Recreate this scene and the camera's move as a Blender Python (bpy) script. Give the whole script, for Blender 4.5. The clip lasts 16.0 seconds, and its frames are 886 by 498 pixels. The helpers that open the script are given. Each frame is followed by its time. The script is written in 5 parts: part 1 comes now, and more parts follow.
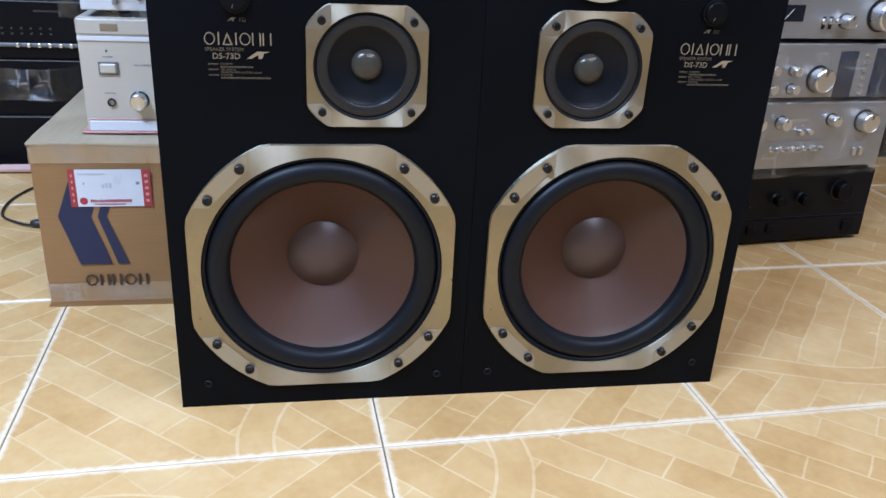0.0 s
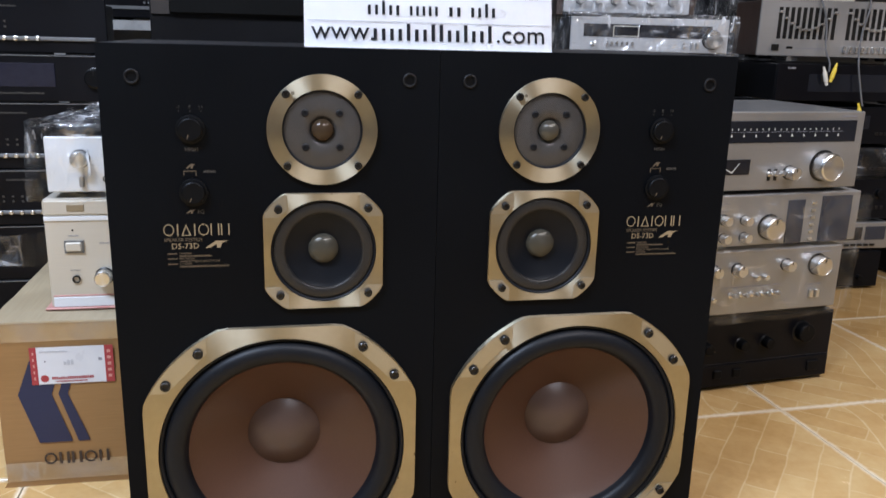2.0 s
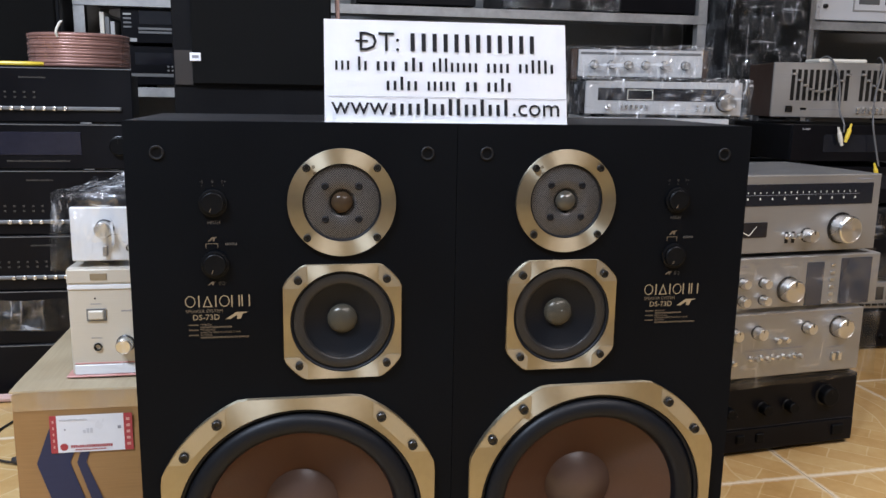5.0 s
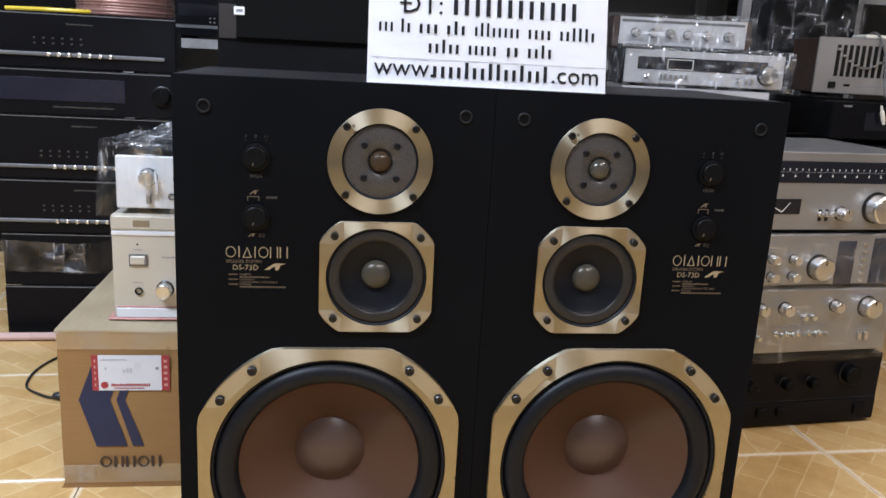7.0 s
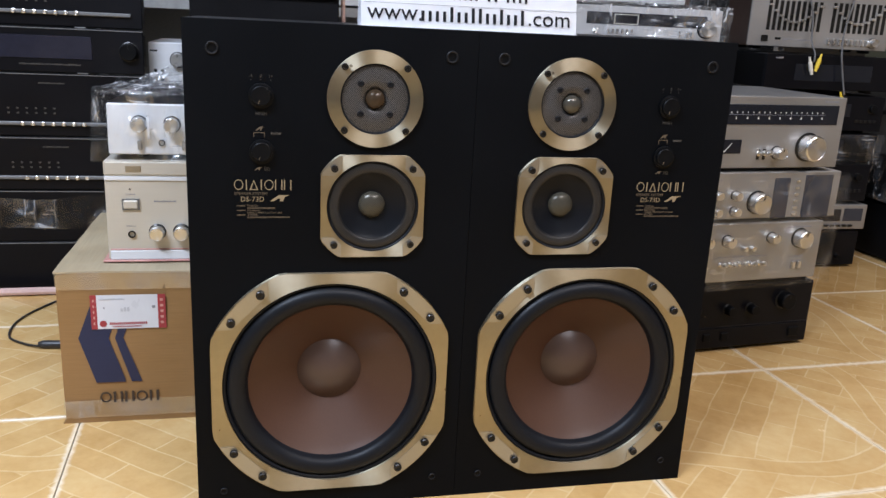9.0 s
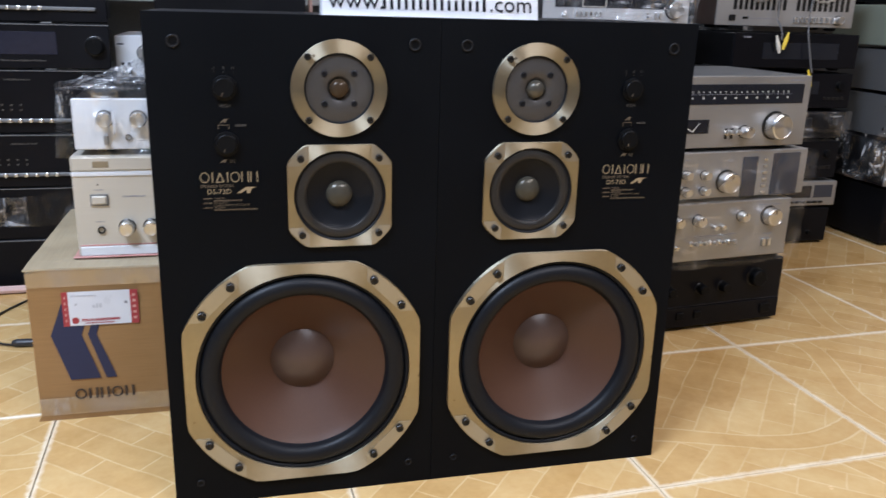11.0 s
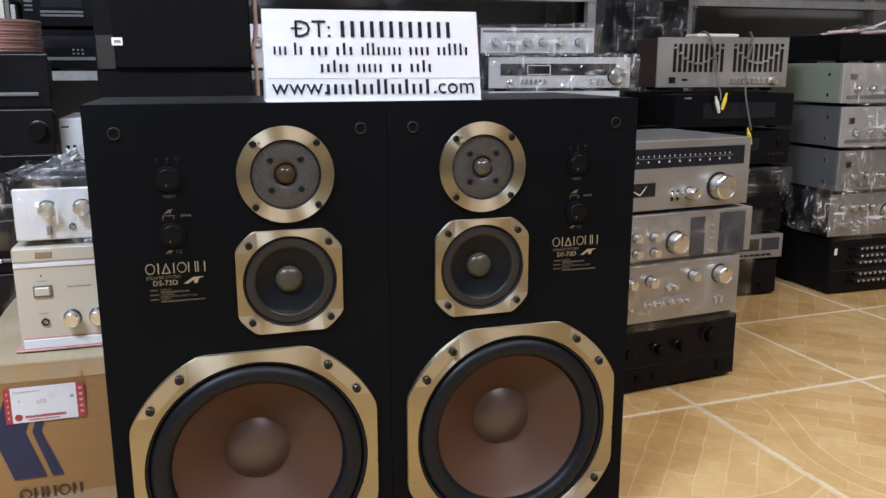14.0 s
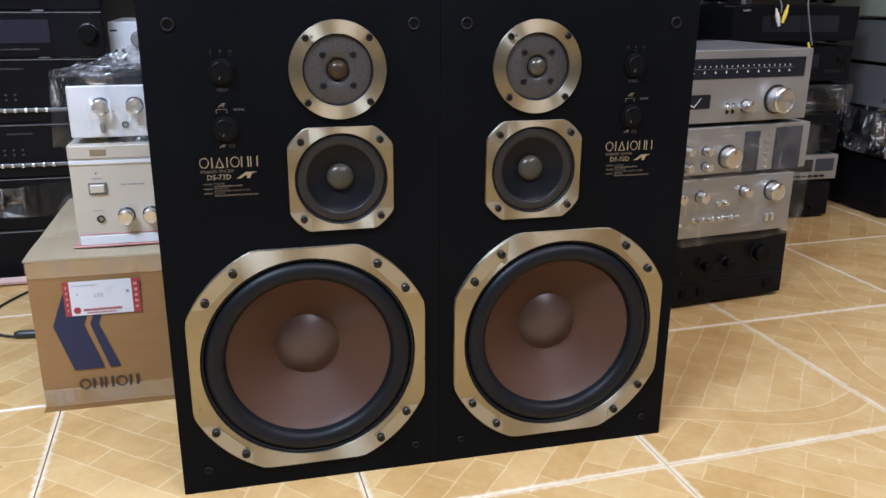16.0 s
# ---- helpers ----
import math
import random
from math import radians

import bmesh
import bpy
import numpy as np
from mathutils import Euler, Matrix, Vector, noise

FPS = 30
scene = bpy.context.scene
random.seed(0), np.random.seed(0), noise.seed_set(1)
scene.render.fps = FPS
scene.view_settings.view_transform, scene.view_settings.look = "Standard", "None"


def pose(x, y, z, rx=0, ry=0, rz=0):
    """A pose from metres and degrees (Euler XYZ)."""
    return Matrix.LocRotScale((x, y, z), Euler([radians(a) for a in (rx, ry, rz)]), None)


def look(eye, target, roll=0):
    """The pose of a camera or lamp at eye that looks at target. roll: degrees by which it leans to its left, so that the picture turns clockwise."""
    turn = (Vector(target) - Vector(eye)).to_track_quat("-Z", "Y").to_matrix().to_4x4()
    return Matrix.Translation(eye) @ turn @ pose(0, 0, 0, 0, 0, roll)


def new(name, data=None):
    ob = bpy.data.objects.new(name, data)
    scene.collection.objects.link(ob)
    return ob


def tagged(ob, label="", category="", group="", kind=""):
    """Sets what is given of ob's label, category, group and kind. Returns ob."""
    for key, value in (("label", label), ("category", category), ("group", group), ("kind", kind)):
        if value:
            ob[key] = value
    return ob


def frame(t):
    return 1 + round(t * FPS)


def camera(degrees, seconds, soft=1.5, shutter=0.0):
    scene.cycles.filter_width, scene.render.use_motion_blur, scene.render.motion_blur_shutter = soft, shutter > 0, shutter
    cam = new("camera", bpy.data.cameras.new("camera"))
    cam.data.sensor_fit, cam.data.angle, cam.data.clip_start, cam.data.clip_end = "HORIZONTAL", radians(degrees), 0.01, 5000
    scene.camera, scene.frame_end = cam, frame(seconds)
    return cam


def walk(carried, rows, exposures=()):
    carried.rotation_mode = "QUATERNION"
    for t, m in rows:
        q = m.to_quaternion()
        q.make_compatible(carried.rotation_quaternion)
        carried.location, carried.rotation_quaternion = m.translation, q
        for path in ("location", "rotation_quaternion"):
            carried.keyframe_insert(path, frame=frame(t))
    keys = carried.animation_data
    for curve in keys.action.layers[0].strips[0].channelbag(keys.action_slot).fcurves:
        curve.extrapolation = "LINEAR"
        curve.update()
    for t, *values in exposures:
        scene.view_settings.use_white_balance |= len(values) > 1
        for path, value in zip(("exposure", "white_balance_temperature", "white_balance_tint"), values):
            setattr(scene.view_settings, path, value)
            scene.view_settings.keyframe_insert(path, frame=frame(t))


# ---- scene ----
cam = camera(56.8, 16.0, shutter=0.4)
EXPOSURES = [(0.0, 0.0, 5150, 21), (1.2, 0.0, 5400, 21), (2.5, 0.0, 6200, 22), (10.0, 0.0, 6150, 22), (11.0, 0.0, 5950, 22), (12.5, 0.0, 6150, 22), (15.4, 0.0, 6250, 22), (16.0, 0.0, 5850, 22)]
PATH = [
    (0, (-0.214, -0.991, 0.666), (0.114, 0.816, -0.127), 3.0),
    (0.5, (-0.196, -0.998, 0.681), (0.132, 0.827, -0.068), 2.4),
    (1, (-0.195, -0.998, 0.705), (0.159, 0.858, 0.05), 2.5),
    (1.5, (-0.187, -0.99, 0.716), (0.191, 0.888, 0.139), 1.9),
    (2, (-0.186, -0.988, 0.735), (0.194, 0.908, 0.227), 1.5),
    (2.5, (-0.185, -0.992, 0.746), (0.2, 0.919, 0.298), 1.5),
    (3, (-0.18, -0.994, 0.752), (0.213, 0.925, 0.348), 1.5),
    (3.5, (-0.178, -0.989, 0.76), (0.204, 0.938, 0.385), 1.3),
    (4, (-0.182, -0.978, 0.758), (0.179, 0.953, 0.384), 1.1),
    (6.5, (-0.191, -1.014, 0.753), (0.121, 0.918, 0.342), 1.7),
    (7, (-0.197, -1.014, 0.759), (0.075, 0.91, 0.288), 3.1),
    (7.5, (-0.222, -1.046, 0.739), (0.139, 0.85, 0.216), 2.5),
    (8, (-0.258, -1.066, 0.727), (0.197, 0.802, 0.175), 3.9),
    (8.5, (-0.277, -1.098, 0.726), (0.163, 0.774, 0.177), 3.7),
    (8.7, (-0.285, -1.109, 0.729), (0.144, 0.769, 0.192), 3.2),
    (10.8, (-0.275, -1.13, 0.724), (0.155, 0.74, 0.158), 1.7),
    (11, (-0.268, -1.128, 0.732), (0.196, 0.732, 0.163), 1.6),
    (11.5, (-0.254, -1.126, 0.744), (0.276, 0.728, 0.213), 0.9),
    (12, (-0.254, -1.122, 0.754), (0.31, 0.736, 0.274), 0.8),
    (12.5, (-0.254, -1.123, 0.759), (0.313, 0.744, 0.317), 0.6),
    (13, (-0.251, -1.12, 0.756), (0.321, 0.748, 0.331), 0.5),
    (13.5, (-0.252, -1.119, 0.759), (0.325, 0.748, 0.332), 0.3),
    (14, (-0.255, -1.117, 0.761), (0.312, 0.751, 0.329), -0.1),
    (14.5, (-0.254, -1.118, 0.762), (0.297, 0.753, 0.318), -0.4),
    (15, (-0.264, -1.121, 0.742), (0.259, 0.746, 0.249), 0.0),
    (15.5, (-0.267, -1.118, 0.728), (0.222, 0.737, 0.163), 0.3),
    (16, (-0.272, -1.117, 0.727), (0.192, 0.73, 0.118), 0.4),
]
walk(cam, [(t, look(eye, target, roll)) for t, eye, target, roll in PATH], EXPOSURES)


# ---- world and lights ----
world = bpy.data.worlds.new("world")
scene.world = world
world.use_nodes = True
world.node_tree.nodes["Background"].inputs["Color"].default_value = (0.6, 0.7, 0.85, 1)
world.node_tree.nodes["Background"].inputs["Strength"].default_value = 0.1


def area_lamp(name, at, target, length, width, watts, colour):
    lamp = bpy.data.lights.new(name, "AREA")
    lamp.shape, lamp.size, lamp.size_y, lamp.energy, lamp.color = "RECTANGLE", length, width, watts, colour
    ob = new(name, lamp)
    ob.matrix_world = look(at, target)
    return ob


area_lamp("unseen_overhead_light", (-1.5, -1.25, 2.70), (-1.3, -0.7, 0), 1.2, 0.16, 124, (0.72, 0.88, 1.0))
area_lamp("unseen_overhead_light", (0.75, -1.9, 2.70), (0.8, -1.1, 0), 1.2, 0.16, 47, (0.95, 0.97, 0.95))
# added fill: brightens the right floor and the loudspeaker's shadow there
area_lamp("unseen_overhead_light", (1.75, -0.9, 2.70), (1.4, -0.5, 0), 1.2, 0.16, 27, (1.0, 0.96, 0.88))
# added fill: lifts the dim units at the back left
area_lamp("unseen_overhead_light", (-1.3, 0.4, 2.72), (-1.1, 0.6, 0), 1.2, 0.10, 18, (0.72, 0.86, 1.0))

# ---- materials ----


def nodes_of(mat):
    mat.use_nodes = True
    nt = mat.node_tree
    return nt, nt.nodes["Principled BSDF"]


def node(nt, kind, **props):
    n = nt.nodes.new(kind)
    for k, v in props.items():
        if k in n.inputs:
            n.inputs[k].default_value = v
    return n


def coords(nt, scale=(1, 1, 1), rot=(0, 0, 0)):
    tc = nt.nodes.new("ShaderNodeTexCoord")
    mp = nt.nodes.new("ShaderNodeMapping")
    mp.inputs["Scale"].default_value, mp.inputs["Rotation"].default_value = scale, rot
    nt.links.new(tc.outputs["Object"], mp.inputs["Vector"])
    return mp.outputs["Vector"]


def ramp(nt, fac, stops):
    r = nt.nodes.new("ShaderNodeValToRGB")
    e = r.color_ramp.elements
    while len(e) < len(stops):
        e.new(0.5)
    for k, (p, c) in enumerate(stops):
        e[k].position, e[k].color = p, (*c, 1)
    nt.links.new(fac, r.inputs["Fac"])
    return r.outputs["Color"]


def surface(name, a, b, rough=0.5, metal=0.0, grain=(60, 60, 60), wear=4.0, bump=0.05, rough_var=0.12, spec=0.5, coat=0.0, spin=0.0, specks=0.0):
    """A surface between two colours: fine grain and a larger stain pattern, with relief."""
    mat = bpy.data.materials.new(name)
    nt, bs = nodes_of(mat)
    fine = node(nt, "ShaderNodeTexNoise", Scale=1.0, Detail=5.0, Roughness=0.6)
    nt.links.new(coords(nt, grain), fine.inputs["Vector"])
    large = node(nt, "ShaderNodeTexNoise", Scale=wear, Detail=4.0)
    nt.links.new(coords(nt), large.inputs["Vector"])
    mix = nt.nodes.new("ShaderNodeMath")
    mix.operation = "MULTIPLY_ADD"
    mix.inputs[1].default_value = 0.5
    half = nt.nodes.new("ShaderNodeMath")
    half.operation = "MULTIPLY"
    half.inputs[1].default_value = 0.5
    nt.links.new(large.outputs["Fac"], half.inputs[0])
    nt.links.new(fine.outputs["Fac"], mix.inputs[0])
    nt.links.new(half.outputs[0], mix.inputs[2])
    tone = ramp(nt, mix.outputs[0], [(0.3, a), (0.7, b)])
    if specks:
        # small tarnish spots, thinly strewn
        spot = node(nt, "ShaderNodeTexVoronoi", Scale=specks)
        nt.links.new(coords(nt), spot.inputs["Vector"])
        size = node(nt, "ShaderNodeTexNoise", Scale=specks * 0.6, Detail=1.0)
        nt.links.new(coords(nt), size.inputs["Vector"])
        reach = node(nt, "ShaderNodeMapRange")
        reach.inputs["From Min"].default_value, reach.inputs["From Max"].default_value = 0.5, 0.75
        reach.inputs["To Max"].default_value = 0.22
        nt.links.new(size.outputs["Fac"], reach.inputs["Value"])
        near = nt.nodes.new("ShaderNodeMath")
        near.operation = "LESS_THAN"
        nt.links.new(spot.outputs["Distance"], near.inputs[0])
        nt.links.new(reach.outputs[0], near.inputs[1])
        dull = nt.nodes.new("ShaderNodeMix")
        dull.data_type = "RGBA"
        nt.links.new(near.outputs[0], dull.inputs["Factor"])
        nt.links.new(tone, dull.inputs[6])
        dull.inputs[7].default_value = (a[0] * 0.45, a[1] * 0.42, a[2] * 0.40, 1)
        tone = dull.outputs[2]
    nt.links.new(tone, bs.inputs["Base Color"])
    mr = node(nt, "ShaderNodeMapRange")
    mr.inputs["From Min"].default_value, mr.inputs["From Max"].default_value = 0.3, 0.7
    mr.inputs["To Min"].default_value = max(0.03, rough - rough_var)
    mr.inputs["To Max"].default_value = min(1.0, rough + rough_var)
    nt.links.new(large.outputs["Fac"], mr.inputs["Value"])
    nt.links.new(mr.outputs[0], bs.inputs["Roughness"])
    bs.inputs["Metallic"].default_value = metal
    bs.inputs["Specular IOR Level"].default_value = spec
    bs.inputs["Coat Weight"].default_value = coat
    if spin:
        # turned on a lathe: the brushing runs round the axis
        tg = nt.nodes.new("ShaderNodeTangent")
        tg.direction_type, tg.axis = "RADIAL", "Y"
        nt.links.new(tg.outputs[0], bs.inputs["Tangent"])
        bs.inputs["Anisotropic"].default_value = spin
        bs.inputs["Anisotropic Rotation"].default_value = 0.25
    if bump:
        bp = node(nt, "ShaderNodeBump", Strength=bump, Distance=0.002)
        nt.links.new(fine.outputs["Fac"], bp.inputs["Height"])
        nt.links.new(bp.outputs["Normal"], bs.inputs["Normal"])
    return mat


BAFFLE = surface("black_ash_vinyl", (0.0013, 0.0018, 0.0027), (0.0026, 0.0034, 0.0048), 0.5, grain=(900, 900, 25), bump=0.12, wear=3, spec=0.08)
# base colour lifted to carry the sheen of light on the cabinet top
CABINET = surface("black_ash_top_sheen", (0.014, 0.014, 0.0155), (0.023, 0.023, 0.025), 0.40, grain=(25, 900, 900), bump=0.10, wear=3, spec=0.5)
GOLD = surface("champagne_gold_metal", (0.395, 0.352, 0.258), (0.468, 0.422, 0.318), 0.42, 1.0, grain=(60, 60, 60), wear=9, bump=0.012, rough_var=0.04, spin=0.95, specks=55.0)
PLATE = surface("satin_grey_plate", (0.40, 0.395, 0.37), (0.46, 0.455, 0.43), 0.36, 1.0, grain=(500, 30, 500), bump=0.02)
RUBBER = surface("black_rubber", (0.004, 0.0046, 0.006), (0.0085, 0.0095, 0.012), 0.42, grain=(300, 300, 300), bump=0.03, spec=0.2)
# dark colour for the shadow line round the dust cap
CAP_SHADE = surface("cap_edge_shade", (0.014, 0.009, 0.007), (0.022, 0.014, 0.010), 0.2, bump=0.0, rough_var=0.05)
CONE = surface("brown_cone", (0.058, 0.0262, 0.0152), (0.076, 0.0348, 0.0205), 0.40, grain=(400, 400, 400), wear=6, bump=0.06, spec=0.3)
CAP = surface("brown_dust_cap", (0.064, 0.038, 0.028), (0.078, 0.047, 0.035), 0.34, grain=(500, 500, 500), wear=12, bump=0.03, rough_var=0.03, spec=0.4)
BOLT = surface("black_bolt", (0.012, 0.012, 0.012), (0.03, 0.028, 0.025), 0.3, 0.6, bump=0.0)
SOCKET = surface("grey_plastic_ring", (0.006, 0.006, 0.007), (0.010, 0.010, 0.0105), 0.5, bump=0.0, spec=0.2)
PRINT_GOLD = surface("gold_print", (0.22, 0.165, 0.095), (0.28, 0.21, 0.12), 0.5, bump=0.0)
PRINT_DIM = surface("dim_gold_print", (0.085, 0.062, 0.038), (0.115, 0.084, 0.052), 0.5, bump=0.0)
PRINT_FAINT = surface("faint_grey_print", (0.045, 0.040, 0.034), (0.062, 0.055, 0.047), 0.5, bump=0.0)
KNOB_BLACK = surface("black_knob", (0.0022, 0.0024, 0.0029), (0.0036, 0.0039, 0.0045), 0.40, bump=0.0, spec=0.12)
BLACK = surface("black_enamel", (0.004, 0.004, 0.0046), (0.008, 0.008, 0.009), 0.42, grain=(350, 350, 350), bump=0.03, spec=0.12)
BLACK_FACE = surface("black_brushed_face", (0.0028, 0.0028, 0.0038), (0.0056, 0.0056, 0.0074), 0.34, 0.0, grain=(12, 300, 900), bump=0.02, spec=0.14)
DARK_GLASS = surface("smoked_display", (0.006, 0.007, 0.010), (0.012, 0.013, 0.018), 0.16, bump=0.0)
VIOLET_GLASS = surface("dark_violet_display", (0.010, 0.010, 0.019), (0.017, 0.017, 0.029), 0.2, bump=0.0)
BLUE_GLASS = surface("blue_grey_display", (0.020, 0.024, 0.034), (0.034, 0.038, 0.050), 0.2, bump=0.0)
ALU = surface("brushed_aluminium", (0.325, 0.32, 0.31), (0.395, 0.39, 0.375), 0.40, 0.75, grain=(10, 400, 1200), wear=5, bump=0.02)
SILVER_PAINT = surface("silver_paint", (0.40, 0.395, 0.38), (0.47, 0.465, 0.45), 0.45, 0.35, grain=(200, 200, 200), bump=0.02)
GREY_CASE = surface("grey_metal_case", (0.14, 0.142, 0.142), (0.19, 0.193, 0.192), 0.4, 0.3, grain=(200, 200, 200), bump=0.03)
PALE_CASE = surface("pale_green_grey_case", (0.25, 0.285, 0.225), (0.31, 0.345, 0.275), 0.45, 0.1, grain=(200, 200, 200), bump=0.02)
CHAMPAGNE = surface("champagne_face", (0.53, 0.485, 0.40), (0.60, 0.55, 0.46), 0.42, 0.25, grain=(10, 300, 900), bump=0.015)
# aluminium painted brighter to stand for film haze and light on the rear stack
FILM_LIT_ALU = surface("film_lit_aluminium", (0.56, 0.57, 0.575), (0.64, 0.65, 0.655), 0.42, 0.4, grain=(10, 400, 1200), wear=5, bump=0.02)
WHITE_METAL = surface("white_metal", (0.70, 0.71, 0.72), (0.78, 0.79, 0.80), 0.4, 0.15, grain=(100, 100, 600), bump=0.015)
CHROME = surface("polished_knob", (0.70, 0.70, 0.69), (0.78, 0.78, 0.77), 0.24, 1.0, bump=0.0, spin=0.8)
WALNUT = surface("walnut_veneer", (0.030, 0.017, 0.012), (0.070, 0.038, 0.026), 0.42, grain=(8, 90, 220), wear=6, bump=0.05)
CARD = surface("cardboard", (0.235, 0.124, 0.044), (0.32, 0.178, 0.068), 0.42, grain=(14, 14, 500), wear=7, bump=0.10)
# paler, yellower cardboard for the top flap
CARD_TOP = surface("pale_cardboard", (0.32, 0.25, 0.155), (0.41, 0.335, 0.215), 0.6, grain=(300, 12, 12), wear=9, bump=0.10)
PAPER = surface("white_paper", (0.86, 0.87, 0.89), (0.90, 0.905, 0.92), 0.6, grain=(40, 40, 40), wear=8, bump=0.03)
LABEL_PAPER = surface("label_paper", (0.60, 0.61, 0.64), (0.68, 0.69, 0.71), 0.35, grain=(40, 40, 40), wear=14, bump=0.03)
INK = surface("black_ink", (0.010, 0.010, 0.012), (0.018, 0.018, 0.02), 0.7, bump=0.0, spec=0.1)
GREY_INK = surface("grey_ink", (0.20, 0.20, 0.22), (0.30, 0.30, 0.32), 0.6, bump=0.0)
PALE_INK = surface("faint_grey_ink", (0.42, 0.43, 0.46), (0.52, 0.53, 0.56), 0.6, bump=0.0)
BROWN_INK = surface("dark_brown_ink", (0.035, 0.022, 0.016), (0.055, 0.034, 0.024), 0.6, bump=0.0)
BLUE_INK = surface("navy_ink", (0.010, 0.015, 0.050), (0.016, 0.023, 0.066), 0.5, grain=(14, 14, 400), bump=0.03)
RED_INK = surface("red_ink", (0.30, 0.028, 0.035), (0.38, 0.045, 0.05), 0.5, bump=0.0)
RED_FOAM = surface("red_film", (0.50, 0.20, 0.17), (0.62, 0.36, 0.31), 0.35, bump=0.02)
STEEL = surface("galvanised_steel", (0.30, 0.30, 0.29), (0.44, 0.44, 0.43), 0.45, 0.4, grain=(60, 60, 60), wear=14, bump=0.04)
COPPER = surface("clear_jacket_copper_wire", (0.25, 0.125, 0.10), (0.36, 0.20, 0.165), 0.25, 0.3, grain=(40, 40, 200), bump=0.03)
WALL = surface("grey_wall_paint", (0.17, 0.17, 0.165), (0.22, 0.22, 0.215), 0.7, grain=(80, 80, 80), wear=2, bump=0.06)
CEIL = surface("white_ceiling_paint", (0.72, 0.72, 0.70), (0.78, 0.78, 0.76), 0.8, grain=(80, 80, 80), wear=2, bump=0.05)
GROUT = surface("cement_grout", (0.10, 0.085, 0.07), (0.36, 0.32, 0.26), 0.8, grain=(300, 300, 300), wear=12, bump=0.1)
DARK_STRIP = surface("dark_brown_strip", (0.016, 0.012, 0.010), (0.026, 0.020, 0.016), 0.5, bump=0.02)
YELLOW = surface("yellow_plastic", (0.72, 0.52, 0.04), (0.80, 0.60, 0.06), 0.35, bump=0.0)
CREAM = surface("cream_plastic", (0.68, 0.65, 0.55), (0.76, 0.73, 0.64), 0.4, bump=0.0)
CABLE = surface("black_cable", (0.012, 0.012, 0.013), (0.022, 0.022, 0.024), 0.45, bump=0.0)
GREY_CABLE = surface("grey_cable", (0.10, 0.10, 0.10), (0.14, 0.14, 0.14), 0.5, bump=0.0)
PINK_TUBE = surface("pale_pink_tubing", (0.55, 0.36, 0.32), (0.66, 0.48, 0.43), 0.35, bump=0.0)
GRILLE = surface("black_grille_cloth", (0.0035, 0.0035, 0.0035), (0.0065, 0.0065, 0.0062), 0.85, grain=(1200, 1200, 1200), bump=0.12, spec=0.1)


def weave(name, a, b, rough, metal, pitch, spec=0.25):
    """A fine diagonal wire or fibre weave."""
    mat = bpy.data.materials.new(name)
    nt, bs = nodes_of(mat)
    ck = node(nt, "ShaderNodeTexChecker", Scale=1.0)
    ck.inputs["Color1"].default_value, ck.inputs["Color2"].default_value = (*a, 1), (*b, 1)
    nt.links.new(coords(nt, (1 / pitch, 0.001, 1 / pitch)), ck.inputs["Vector"])
    nt.links.new(ck.outputs["Color"], bs.inputs["Base Color"])
    bp = node(nt, "ShaderNodeBump", Strength=0.5, Distance=0.0006)
    nt.links.new(ck.outputs["Fac"], bp.inputs["Height"])
    nt.links.new(bp.outputs["Normal"], bs.inputs["Normal"])
    bs.inputs["Roughness"].default_value, bs.inputs["Metallic"].default_value = rough, metal
    bs.inputs["Specular IOR Level"].default_value = spec
    return mat


MESH = weave("grey_wire_mesh", (0.120, 0.112, 0.104), (0.028, 0.026, 0.024), 0.34, 0.5, 0.0015)
CARBON = weave("carbon_fibre_cone", (0.0062, 0.0074, 0.0100), (0.0030, 0.0036, 0.0050), 0.34, 0.0, 0.0022, 0.16)
SURROUND = weave("grey_cloth_surround", (0.034, 0.031, 0.028), (0.013, 0.012, 0.011), 0.34, 0.3, 0.0018, 0.4)
DOME_MID = weave("grey_metal_dome", (0.075, 0.068, 0.050), (0.042, 0.038, 0.029), 0.26, 0.3, 0.0016, 0.3)
DOME_PALE = surface("grey_gold_dome", (0.060, 0.055, 0.044), (0.085, 0.078, 0.062), 0.18, 0.4, bump=0.0, rough_var=0.03, spec=0.4)
DOME_TW = surface("bronze_dome", (0.034, 0.022, 0.012), (0.048, 0.031, 0.018), 0.15, 0.1, bump=0.0, rough_var=0.03, spec=0.22)


